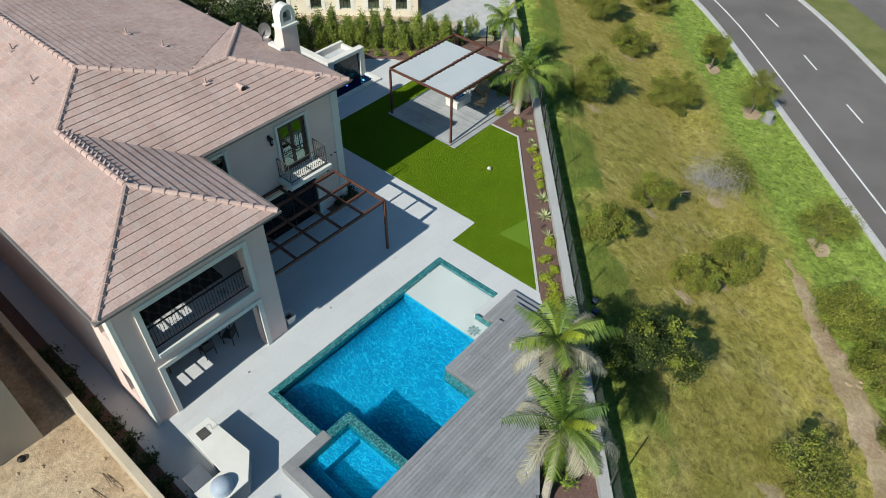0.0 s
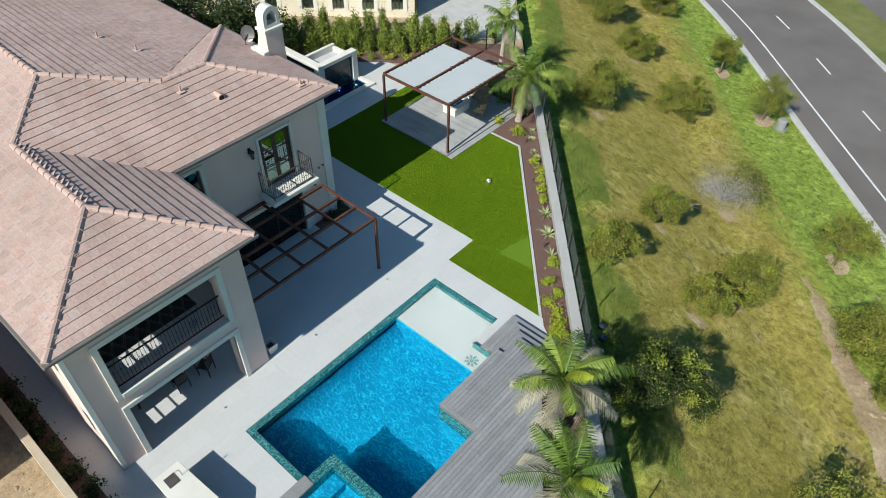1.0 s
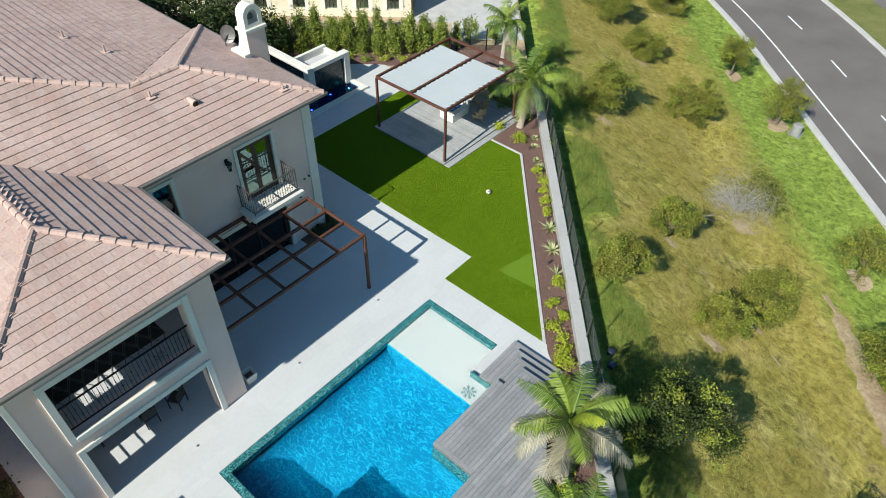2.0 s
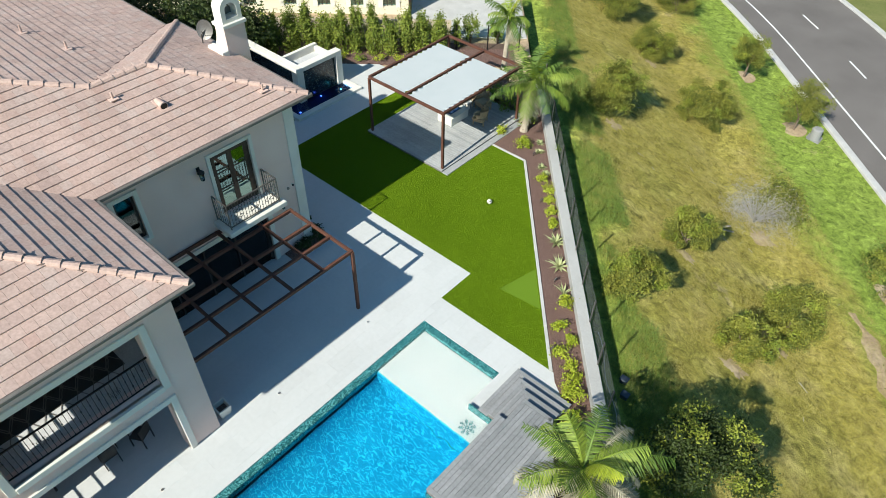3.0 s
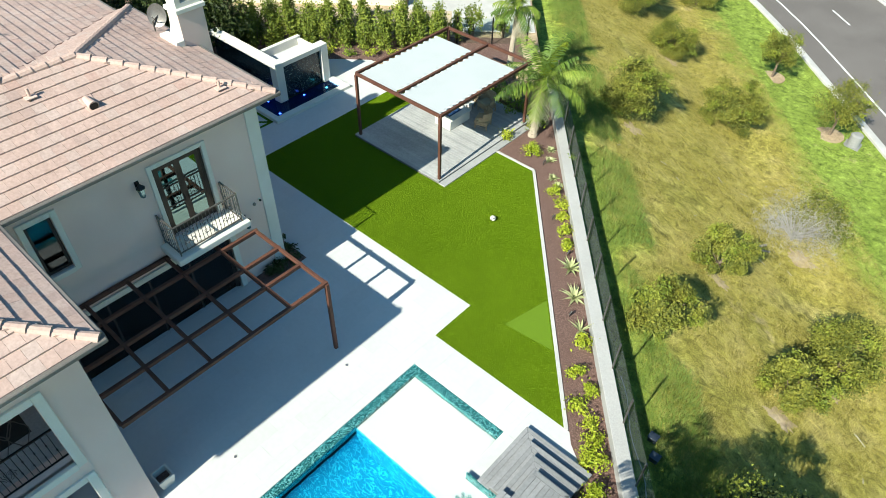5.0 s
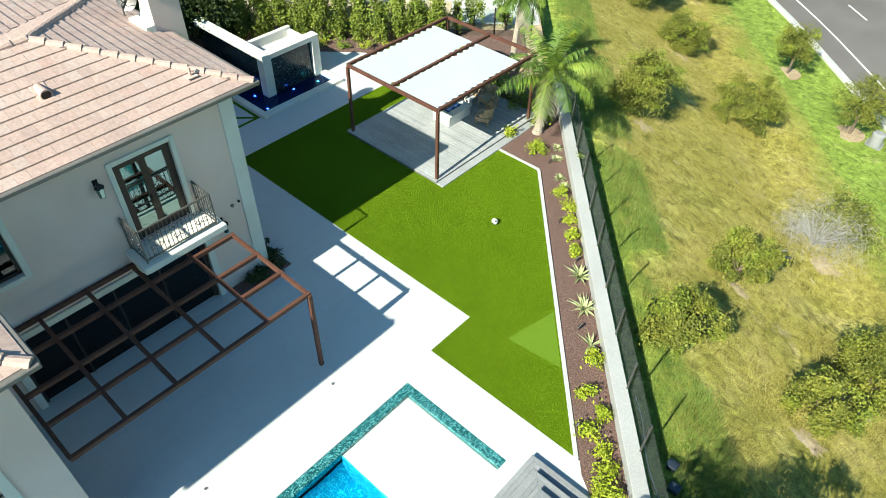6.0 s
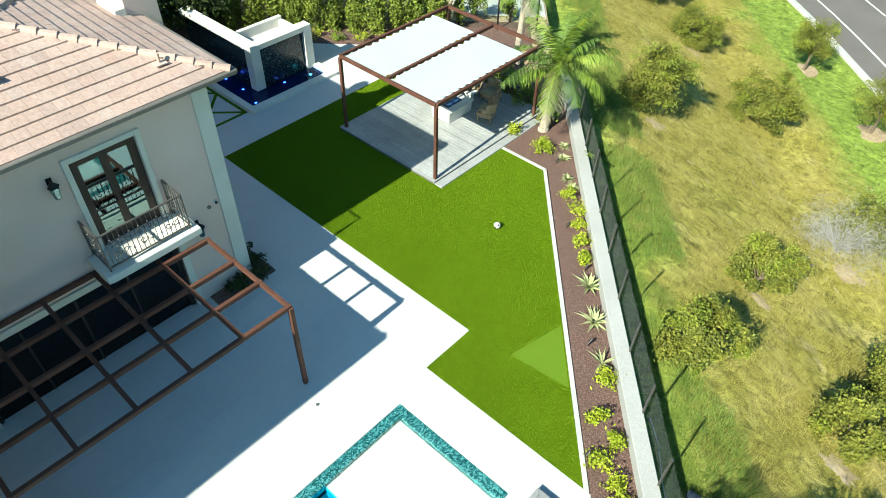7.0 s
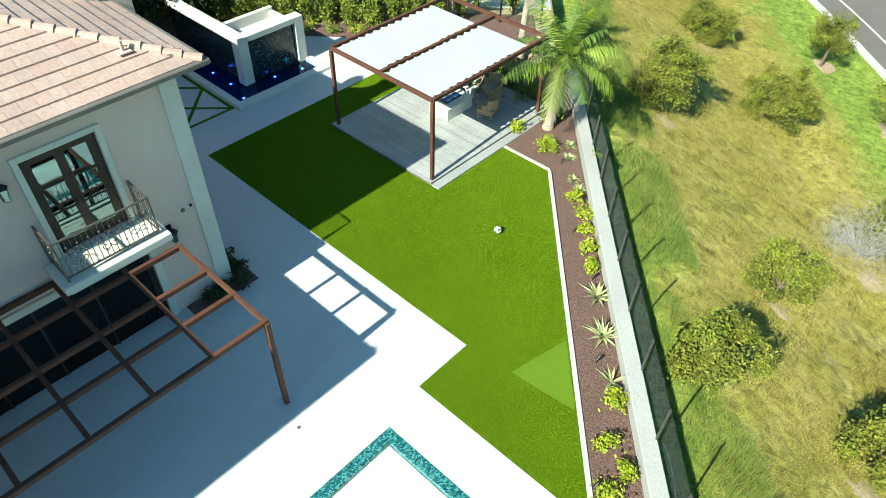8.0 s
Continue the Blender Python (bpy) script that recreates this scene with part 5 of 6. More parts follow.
for k in range(7):
    a, e = 2.4 * k, -0.5 + 0.24 * k
    d = Vector((math.cos(a) * math.cos(e), math.sin(a) * math.cos(e), math.sin(e)))
    part("patch", rod(B(), Vector((-2.37, 6.68, 0.115)) + d * 0.1, Vector((-2.37, 6.68, 0.115)) + d * 0.112, 0.036, 0.033, 5), "iron", ball)

# ---- boundary and neighbours ----
tagged(part("side_wall", box(B(), -26, 13, -15.2, -14.92, -1, 1.5, 0.015), "block"), "tan capped block wall along the side yard", "wall", kind="structure")
tagged(part("side_bed", box(B(), -26, 13, -14.92, -14.3, -0.3, 0.01), "mulch"), "narrow mulch bed along the side wall", "planting bed", kind="structure")
tagged(part("side_path", box(B(), -26, -6.4, -14.3, -13.4, -0.3, -0.01), "joint"), "grey concrete side path", "path", kind="structure")
tagged(part("dirt_yard", box(B(), -40, 14, -60, -15.2, -3, 0.4), "dirt"), "bare tan dirt yard with stones beyond the side wall", "yard", kind="structure")
nb = thing("neighbour_house", (-12, -20, 0.4), "tan stucco neighbouring house with dark window", "house")
bm = B()
wall_cells(bm, "x", -4.5, -4.15, -30, -16.4, 0.3, 6.5, [(-20.2, -17.9, 0.5, 2.7)])
part("wall", bm, "tan", nb)
part("wall", box(B(), -24, -4.5, -16.75, -16.4, 0.3, 6.5), "tan", nb)
part("window", box(B(), -4.42, -4.36, -20.2, -17.9, 0.5, 2.7), "glass_dark", nb)
for y in (-20.2, -17.98):
    part("window_frame", box(B(), -4.4, -4.12, y, y + 0.08, 0.5, 2.7), "trim", nb)
part("inner_wall", box(B(), -7.2, -7.0, -30, -16.75, 0.3, 6.4), "dark_room", nb)
bm = B()
pr = [(-3.8, -16.05), (-24, -16.05), (-24, -31), (-3.8, -31)]
v4 = [bm.verts.new((x, y, 6.5)) for x, y in pr]
r2 = [bm.verts.new((-10.5, -23.5, 9.2)), bm.verts.new((-20, -23.5, 9.2))]
bm.faces.new((v4[0], r2[0], r2[1], v4[1]))
bm.faces.new((v4[1], r2[1], v4[2]))
bm.faces.new((v4[2], r2[1], r2[0], v4[3]))
bm.faces.new((v4[3], r2[0], v4[0]))
bm.faces.new(v4)
bmesh.ops.recalc_face_normals(bm, faces=bm.faces)
part("roof", bm, "roof_field", nb, "pink-brown hip roof")

yard = [street(-60, -17.6), street(WALL_U0, -17.6), street(WALL_U1, -70), street(-60, -70)]
tagged(part("neighbour_yard", prism(B(), yard, -3, -0.06), "dirt"), "bare ground of the property beyond the hedge", "yard", kind="structure")
hb = [street(-16, -18.55), street(4.5, -18.55), street(4.5, -21.2), street(-16, -21.2)]
tagged(part("hedge_bed", prism(B(), hb, -0.3, 0.02), "mulch"), "mulch bed under the hedge", "planting bed", kind="structure")
tagged(part("driveway", prism(B(), [street(-1.6, -22), street(5.4, -22), street(5.4, -60), street(-1.6, -60)], -0.3, 0.0), "curb"), "pale concrete driveway, half in shade", "driveway", kind="structure")
nh = thing("neighbour_house", (*street(-9, -30), 0), "cream two-storey neighbouring house with shuttered windows", "house")
turnm = Matrix(((OUT.x, AL.x, 0, 0), (OUT.y, AL.y, 0, 0), (0, 0, 1, 0), (0, 0, 0, 1)))
NW = [(-3.35, -2.55), (-5.35, -4.55), (-7.4, -6.6), (-9.5, -8.7), (-12.0, -11.2)]
bm = B()
# walls raised beyond the view to lengthen their shadow on the driveway
wall_cells(bm, "y", -25.35, -25, -40, -1.7, -0.1, 9.0, [(a, b, 0.45, 1.55) for a, b in NW] + [(a, b, 3.9, 5.3) for a, b in NW])
bmesh.ops.transform(bm, matrix=turnm, verts=bm.verts)
bmesh.ops.recalc_face_normals(bm, faces=bm.faces)
part("wall", bm, "cream", nh)


def nbox(name, b, mat, label=""):
    m = box(B(), *b)
    bmesh.ops.transform(m, matrix=turnm, verts=m.verts)
    bmesh.ops.recalc_face_normals(m, faces=m.faces)
    return part(name, m, mat, nh, label)


nbox("wall", (-2.05, -1.7, -40, -25.35, -0.1, 9.0), "cream")
nbox("inner_wall", (-40, -2.05, -26.6, -26.5, -0.1, 8.9), "dark_room")
for a, b in NW:
    for z0, z1 in ((0.45, 1.55), (3.9, 5.3)):
        nbox("window", (a, b, -25.2, -25.17, z0, z1), "glass_dark")
        nbox("lintel", (a - 0.25, b + 0.25, -25.0, -24.9, z1 + 0.08, z1 + 0.2), "trim")
        nbox("shutter", (a - 0.28, a, -25.0, -24.95, z0 - 0.05, z1 + 0.05), "trim")
        nbox("shutter", (b, b + 0.28, -25.0, -24.95, z0 - 0.05, z1 + 0.05), "trim")
        for i in range(1, 3):
            nbox("mullion", (a + (b - a) * i / 3 - 0.02, a + (b - a) * i / 3 + 0.02, -25.16, -25.12, z0, z1), "frame")
nbox("downpipe", (-1.75, -1.6, -25.0, -24.88, 0, 8.9), "frame", "dark downpipe at the corner")
# unseen roof, extended past the side wall to shape the driveway's shadow
nbox("roof", (-40.5, 0.5, -40, -24.5, 9.0, 9.4), "roof_field", "low tiled roof out of view, widened to shade the driveway")

# small things on the house wall and in the dirt yard
camera_dome = thing("security_camera", (WX, -0.3, 2.98), "small white dome camera on the stucco wall", "camera")
part("base", rod(B(), (WX, -0.3, 2.98), (WX + 0.04, -0.3, 2.98), 0.05, seg=14), "trim", camera_dome)
bm = B()
bmesh.ops.create_uvsphere(bm, u_segments=12, v_segments=8, radius=0.04, matrix=Matrix.Translation((WX + 0.06, -0.3, 2.97)))
part("dome", bm, "iron", camera_dome)
wvent = thing("wall_vent", (WX, -0.5, 2.9), "small round pale vent cap on the stucco wall", "vent")
part("cap", rod(B(), (WX, -0.5, 2.9), (WX + 0.04, -0.5, 2.9), 0.055, 0.05, 14), "gutter", wvent)
dome = thing("yard_light", (-3.85, -17.3, 0.4), "small black dome lying at the foot of the tan wall", "lamp")
bm = B()
bmesh.ops.create_uvsphere(bm, u_segments=14, v_segments=8, radius=0.14, matrix=Matrix.Translation((-3.85, -17.3, 0.45)) @ Matrix.Diagonal((1, 1, 0.7, 1)))
part("body", bm, "iron", dome)
rb2 = random.Random(21)
for i in range(7):
    x, y = rb2.uniform(-1.8, 1.2), rb2.uniform(-16.3, -15.5)
    br = thing("dry_branch", (x, y, 0.4), "thin dry branch lying on the dirt", "branch", "dry branches")
    a, L = rb2.uniform(-0.8, 0.2), rb2.uniform(0.5, 1.1)
    p0, p1 = Vector((x, y, 0.42)), Vector((x + L * math.cos(a), y + L * math.sin(a) * 0.5, 0.5))
    bm = rod(B(), p0, p1, 0.018, 0.008, 5)
    for k in (0.35, 0.6):
        q = p0.lerp(p1, k)
        rod(bm, q, q + Vector((0.2 * math.cos(a + 0.7), 0.2 * math.sin(a + 0.7), 0.08)), 0.01, 0.004, 4)
    part("stem", bm, "bark", br)
for i in range(22):
    x, y = rb2.uniform(-4, 1.5), rb2.uniform(-17.8, -15.4)
    bm = B()
    bmesh.ops.create_icosphere(bm, subdivisions=1, radius=rb2.uniform(0.03, 0.08), matrix=Matrix.Translation((x, y, 0.41)) @ Matrix.Diagonal((1.2, 0.9, 0.6, 1)))
    tagged(part("stone", bm, "dirt"), "small pale stone on the dirt", "stone", "stones")

# ---- plants ----
def leaves(pts, nrm, size, rng, aspect):
    """Diamond leaves at points, turned roughly along the given normals."""
    n = len(pts)
    t = rng.normal(size=(n, 3))
    nrm = nrm + 1.3 * rng.normal(size=(n, 3))
    nrm /= np.linalg.norm(nrm, axis=1)[:, None] + 1e-9
    a = np.cross(nrm, t)
    a /= np.linalg.norm(a, axis=1)[:, None] + 1e-9
    b = np.cross(nrm, a)
    s = (size * rng.uniform(0.6, 1.3, n))[:, None]
    v = np.stack([pts - a * s, pts - b * s * aspect + nrm * s * 0.12, pts + a * s, pts + b * s * aspect + nrm * s * 0.12], 1).reshape(-1, 3)
    f = np.arange(4 * n).reshape(-1, 4)
    return v, f


def crown(rng, centre, rx, ry, rz_, clumps, per, size, spread=0.3, low=-0.5, aspect=0.55):
    """Clumps of leaves over an uneven ellipsoid, with gaps between them."""
    cs = []
    while len(cs) < clumps:
        d = rng.normal(size=3)
        d /= np.linalg.norm(d)
        if d[2] < low:
            continue
        cs.append(d * rng.uniform(0.4, 1.16))
    cs = np.array(cs)
    pts = np.repeat(cs, per, 0)
    off = rng.normal(size=pts.shape) * spread * rng.uniform(0.6, 1.3, len(cs)).repeat(per)[:, None]
    p = (pts + off) * np.array([rx, ry, rz_])
    nn = p / (np.linalg.norm(p, axis=1)[:, None] + 1e-9)
    nn[:, 2] += 0.5
    v, f = leaves(p + np.array(centre), nn, size, rng, aspect)
    return v, f


def shrub(name, label, at, rx, rz_, mat, seed, clumps=26, per=70, size=0.09, trunk=0.0, group="", category="shrub", limbs=5, ry=None, spread=0.3, low=-0.5, bark="bark", aspect=0.55, tips=0, tip_mat="leaf_tip"):
    rng = np.random.default_rng(seed)
    x, y, z = at
    t = thing(name, at, label, category, group)
    cz = z + trunk + rz_ * 0.75
    bm = B()
    if trunk:
        rod(bm, (x, y, z - 0.1), (x + 0.05, y, z + trunk + rz_ * 0.3), 0.09, 0.06, 7)
    for i in range(limbs):
        a = 2 * math.pi * (i + rng.uniform(0, 0.6)) / limbs
        rod(bm, (x, y, z + trunk - (0.1 if not trunk else 0)), (x + rx * 0.6 * math.cos(a), y + rx * 0.6 * math.sin(a), cz + rz_ * rng.uniform(0, 0.5)), 0.045, 0.015, 5)
    part("trunk", bm, bark, t)
    v, f = crown(rng, (x, y, cz), rx, ry or rx, rz_, clumps, per, size, spread, low, aspect)
    part_me = mesh_of("crown", v.tolist(), f.tolist())
    hang("crown", part_me, mat, t)
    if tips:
        # tight leaf bunches at the branch ends, dark gaps between, sunlight painted into their colour
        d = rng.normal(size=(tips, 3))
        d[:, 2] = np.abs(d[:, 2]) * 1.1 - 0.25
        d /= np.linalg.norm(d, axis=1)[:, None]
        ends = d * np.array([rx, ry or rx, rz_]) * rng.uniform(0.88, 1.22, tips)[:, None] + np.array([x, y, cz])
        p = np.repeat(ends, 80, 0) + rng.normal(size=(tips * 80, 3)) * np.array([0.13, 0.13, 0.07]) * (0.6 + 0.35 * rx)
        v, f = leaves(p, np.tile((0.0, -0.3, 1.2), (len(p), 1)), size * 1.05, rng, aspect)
        hang("young_foliage", mesh_of("young_foliage", v.tolist(), f.tolist()), tip_mat, t, "leaves at the branch ends, coloured brighter as if sunlit")["kind"] = "stuff"
    return t


def gz(x, y):
    return ground_z(x, y) - 0.02


AWAY = (-0.65, 0.76)
# x, y of the near foot, radius, height factor, kind
FIELD = [(-11.2, 33.1, 2.0, 1.3, "olive"), (-6.6, 30.5, 1.5, 1.1, "olive"), (-3.6, 19.6, 1.75, 1.35, "olive"), (-0.5, 26.0, 1.7, 1.25, "olive"), (4.5, 12.9, 1.15, 0.95, "olive"),
         (4.55, 7.3, 1.15, 1.0, "olive"), (9.9, 12.2, 1.35, 1.15, "olive"), (9.1, 8.9, 1.1, 1.0, "olive"), (10.3, 1.2, 1.8, 1.5, "dark"), (15.9, 13.0, 1.9, 1.3, "olive"), (18.4, 11.0, 1.6, 1.2, "olive"), (17.5, 2.4, 1.7, 1.3, "grey"), (20.6, 7.4, 1.5, 1.2, "olive"), (-9.5, 40, 1.6, 1.2, "olive"), (13.2, -8.6, 1.4, 1.2, "dark")]
LAB = {"olive": "rounded olive-green bush on the dry grass", "dark": "dense dark green bush casting deep shade", "grey": "sparse grey-green bush with bare twigs"}
for i, (x, y, r, h, kind) in enumerate(FIELD):
    r *= 0.85
    x, y = x + AWAY[0] * r * 0.3, y + AWAY[1] * r * 0.3
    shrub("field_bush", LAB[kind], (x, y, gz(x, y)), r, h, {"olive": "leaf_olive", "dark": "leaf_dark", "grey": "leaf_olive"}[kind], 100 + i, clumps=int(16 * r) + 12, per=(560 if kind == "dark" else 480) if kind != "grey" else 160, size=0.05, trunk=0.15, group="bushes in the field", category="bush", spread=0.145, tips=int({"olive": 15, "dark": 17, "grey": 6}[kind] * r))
x, y = 5.6, 19.2
shrub("bare_bush", "grey leafless bush of fine dry twigs", (x, y, gz(x, y)), 1.55, 1.1, "twig_grey", 140, 44, 110, 0.15, 0.1, category="bush", limbs=22, spread=0.28, bark="twig_grey", aspect=0.035)
shrub("field_bush", "rounded olive-green bush on the dry grass", (x + 0.5, y + 1.4, gz(x, y + 1.4)), 1.3, 1.1, "leaf_olive", 141, 26, 170, 0.06, 0.1, "bushes in the field", "bush", spread=0.24)
for i, (x, y, r) in enumerate(((-1.41, 34.5, 1.35), (3.67, 30.4, 1.4), (12.4, 19.1, 1.5), (-10.5, 43.5, 1.3), (-1.0, 54.6, 1.2), (9.5, 47.5, 1.2))):
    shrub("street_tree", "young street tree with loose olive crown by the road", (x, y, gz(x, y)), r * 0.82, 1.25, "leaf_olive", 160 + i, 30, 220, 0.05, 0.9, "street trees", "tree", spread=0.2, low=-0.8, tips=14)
    if i < 4:
        bm = B()
        bmesh.ops.create_circle(bm, cap_ends=True, segments=20, radius=0.8, matrix=Matrix.Translation((x, y, gz(x, y) + 0.05)))
        thicken(bm, 0.06)
        tagged(part("tree_ring", bm, "dirt"), "ring of bare reddish soil round a tree", "bare soil", kind="structure")

# hedge of upright shrubs along the far boundary
for i in range(29):
    u = -25.8 + 0.93 * i
    x, y = street(u, -19.9 + 0.12 * math.sin(i * 2.1))
    h = 1.2 + 0.14 * math.sin(i * 1.7) + 0.1 * math.cos(i * 3.1)
    shrub("hedge_shrub", "upright glossy green hedge shrub in the mulch bed", (x, y, 0.02), 0.44, h, "leaf_hedge", 200 + i, 38, 120, 0.062, 0.2, "hedge shrubs", "hedge", 3, spread=0.22, low=-1.1)
for i, (u, v, r, h) in enumerate(((1.15, -20.6, 0.34, 0.8), (2.0, -21.2, 0.4, 0.9), (3.6, -21.3, 0.36, 0.7))):
    x, y = street(u, v)
    shrub("hedge_shrub", "thin young hedge shrub with gaps between its leaves", (x, y, 0.0), r, h, "leaf_hedge", 236 + i, 18, 50, 0.065, 0.2, "hedge shrubs", "hedge", 4, spread=0.24)
hw = [street(-27, -21.4), street(0.9, -21.4), street(0.9, -21.6), street(-27, -21.6)]
tagged(part("hedge_wall", prism(B(), hw, -0.3, 1.25, 0.01), "block"), "low tan block wall behind the hedge", "wall", kind="structure")
corner_fence = thing("glass_fence", (*street(3.2, -20.4), 0), "clear glass fence on dark posts beyond the pavilion", "fence")
for k in range(3):
    u = 1.2 + 1.8 * k
    x, y = street(u, -20.4)
    part("post", bar(B(), (x, y, -0.1), (x, y, 1.5), 0.06), "iron", corner_fence)
    if k < 2:
        part("pane", prism(B(), [street(u + 0.05, -20.394), street(u + 1.75, -20.394), street(u + 1.75, -20.406), street(u + 0.05, -20.406)], 0.1, 1.42), "glass", corner_fence).visible_shadow = False
# dark trees in the corner behind the house
for i, (x, y, r, h) in enumerate(((-17.5, 2.0, 1.0, 1.2), (-20.5, 4.5, 1.6, 2.0), (-23.5, 3.0, 1.8, 2.2), (-22.5, 7.0, 1.4, 1.8), (-19.8, 7.2, 1.0, 1.3), (-26.5, 5.5, 1.9, 2.4))):
    shrub("garden_tree", "dense dark green tree behind the house", (x, y, -0.02), r, h, "leaf_dark", 230 + i, int(26 * r), 80, 0.1, 0.8, "trees behind the house", "tree", 5, spread=0.25)
tagged(part("rear_bed", box(B(), -40, -19.0, -1.7, 9.0, -0.3, -0.012), "mulch"), "dark mulch bed behind the house", "planting bed", kind="structure")
# low bright plants at the hedge's foot
for i in range(9):
    x, y = street(-7.5 + 1.1 * i, -19.0 + 0.15 * math.sin(i * 5))
    shrub("low_plant", "low yellow-green plant at the foot of the hedge", (x, y, 0.02), 0.26, 0.2, "leaf_yellow" if i % 3 else "leaf_bright", 240 + i, 8, 26, 0.05, 0, "low plants", "plant", 3)
# side yard plants
for i in range(9):
    x = -7.5 + 1.15 * i
    shrub("side_shrub", "dark green shrub in the side bed", (x, -14.6 + 0.06 * math.sin(i * 3), 0.01), 0.36, 0.36, "leaf_dark", 260 + i, 10, 40, 0.06, 0, "side yard shrubs", "shrub", 3)
for i, (x, y) in enumerate(((-6.6, 0.5), (-7.1, 0.52), (-6.12, 0.35), (-6.12, -0.15), (-6.12, -0.65))):
    shrub("corner_shrub", "low dark shrub in the bed at the house corner", (x, y, 0.02), 0.24, 0.2, "leaf_dark", 280 + i, 8, 36, 0.045, 0, "corner shrubs", "shrub", 3)
tagged(part("corner_bed", prism(B(), [(-7.45, 0.22), (-6.4, 0.22), (-6.4, -1.2), (-5.9, -1.2), (-5.9, 0.72), (-7.45, 0.72)], -0.1, 0.02), "mulch"), "dark mulch bed round the house corner", "planting bed", kind="structure")

# planting strip: yellow-green shrubs, pale rosettes and agaves
YEL = [(-5.25, 11.2, 0.27), (-3.8, 11.05, 0.3), (-0.96, 9.1, 0.26), (-1.6, 9.5, 0.24), (-0.5, 8.5, 0.2), (0.0, 7.9, 0.26), (0.42, 7.3, 0.2), (3.45, 3.95, 0.26), (3.83, 2.92, 0.23), (4.45, 2.65, 0.2), (4.5, 2.0, 0.22), (5.1, 1.75, 0.2), (5.45, 1.4, 0.24), (5.75, 0.85, 0.3), (6.4, -0.05, 0.34), (8.1, -2.6, 0.32), (7.7, -2.0, 0.3), (8.6, -3.2, 0.36), (9.7, -4.6, 0.38)]
for i, (x, y, r) in enumerate(YEL):
    shrub("bed_shrub", "small bright yellow-green shrub in the mulch", (x, y, 0.012), r, r * 0.8, "leaf_yellow", 300 + i, 10 + int(14 * r), 30 if r < 0.3 else 50, 0.045, 0, "bed shrubs", "shrub", 4, spread=0.32)
GRN = [(-2.3, 11.6, 0.2), (-6.3, 13.2, 0.5), (-7.4, 13.6, 0.5), (-5.0, 12.9, 0.4), (7.0, -1.0, 0.5), (7.4, -1.6, 0.5), (9.2, -3.9, 0.5), (10.3, -5.4, 0.5)]
for i, (x, y, r) in enumerate(GRN):
    shrub("bed_shrub", "leafy mid-green shrub in the mulch", (x, y, 0.012), r, r, "leaf_bright", 340 + i, 16, 45, 0.06, 0, "bed shrubs", "shrub", 4)


def rosette(name, label, at, n, length, width, mat, seed, lift, group):
    rng = random.Random(seed)
    t = thing(name, at, label, "plant", group)
    for k in range(n):
        a = 2.399 * k + rng.uniform(-0.2, 0.2)
        e = lift * (0.25 + 0.75 * k / n) + rng.uniform(-0.1, 0.1)
        L = length * rng.uniform(0.75, 1.1)
        bm = B()
        rows = []
        for s in range(5):
            f = s / 4
            r = L * f * math.cos(e)
            h = L * f * math.sin(e) - 0.25 * L * f * f * math.cos(e)
            w = width * (0.7 + 0.6 * math.sin(math.pi * min(f * 1.3, 1)) - 0.7 * f) * 0.5 if s < 4 else 0.002
            cx, cy = at[0] + r * math.cos(a), at[1] + r * math.sin(a)
            rows.append([bm.verts.new((cx - w * math.sin(a), cy + w * math.cos(a), at[2] + h + 0.02 + w * 0.4)), bm.verts.new((cx, cy, at[2] + h + 0.01)), bm.verts.new((cx + w * math.sin(a), cy - w * math.cos(a), at[2] + h + 0.02 + w * 0.4))])
        for s in range(4):
            for c in range(2):
                bm.faces.new((rows[s][c], rows[s + 1][c], rows[s + 1][c + 1], rows[s][c + 1]))
        part("leaf", bm, mat, t)
    return t


for i, (x, y) in enumerate(((1.21, 6.49), (2.07, 5.45), (2.99, 4.42))):
    rosette("agave", "pale variegated agave with long arching leaves", (x, y, 0.012), 20 if i < 2 else 11, 0.62, 0.1 if i < 2 else 0.07, "agave", 20 + i, 1.2, "agaves")
for i, (x, y) in enumerate(((-2.95, 11.15), (-2.17, 10.25), (-3.35, 11.75), (-1.75, 9.95))):
    rosette("succulent", "pale green rosette succulent in the mulch", (x, y, 0.012), 26, 0.3, 0.11, "agave", 40 + i, 1.1, "succulents")


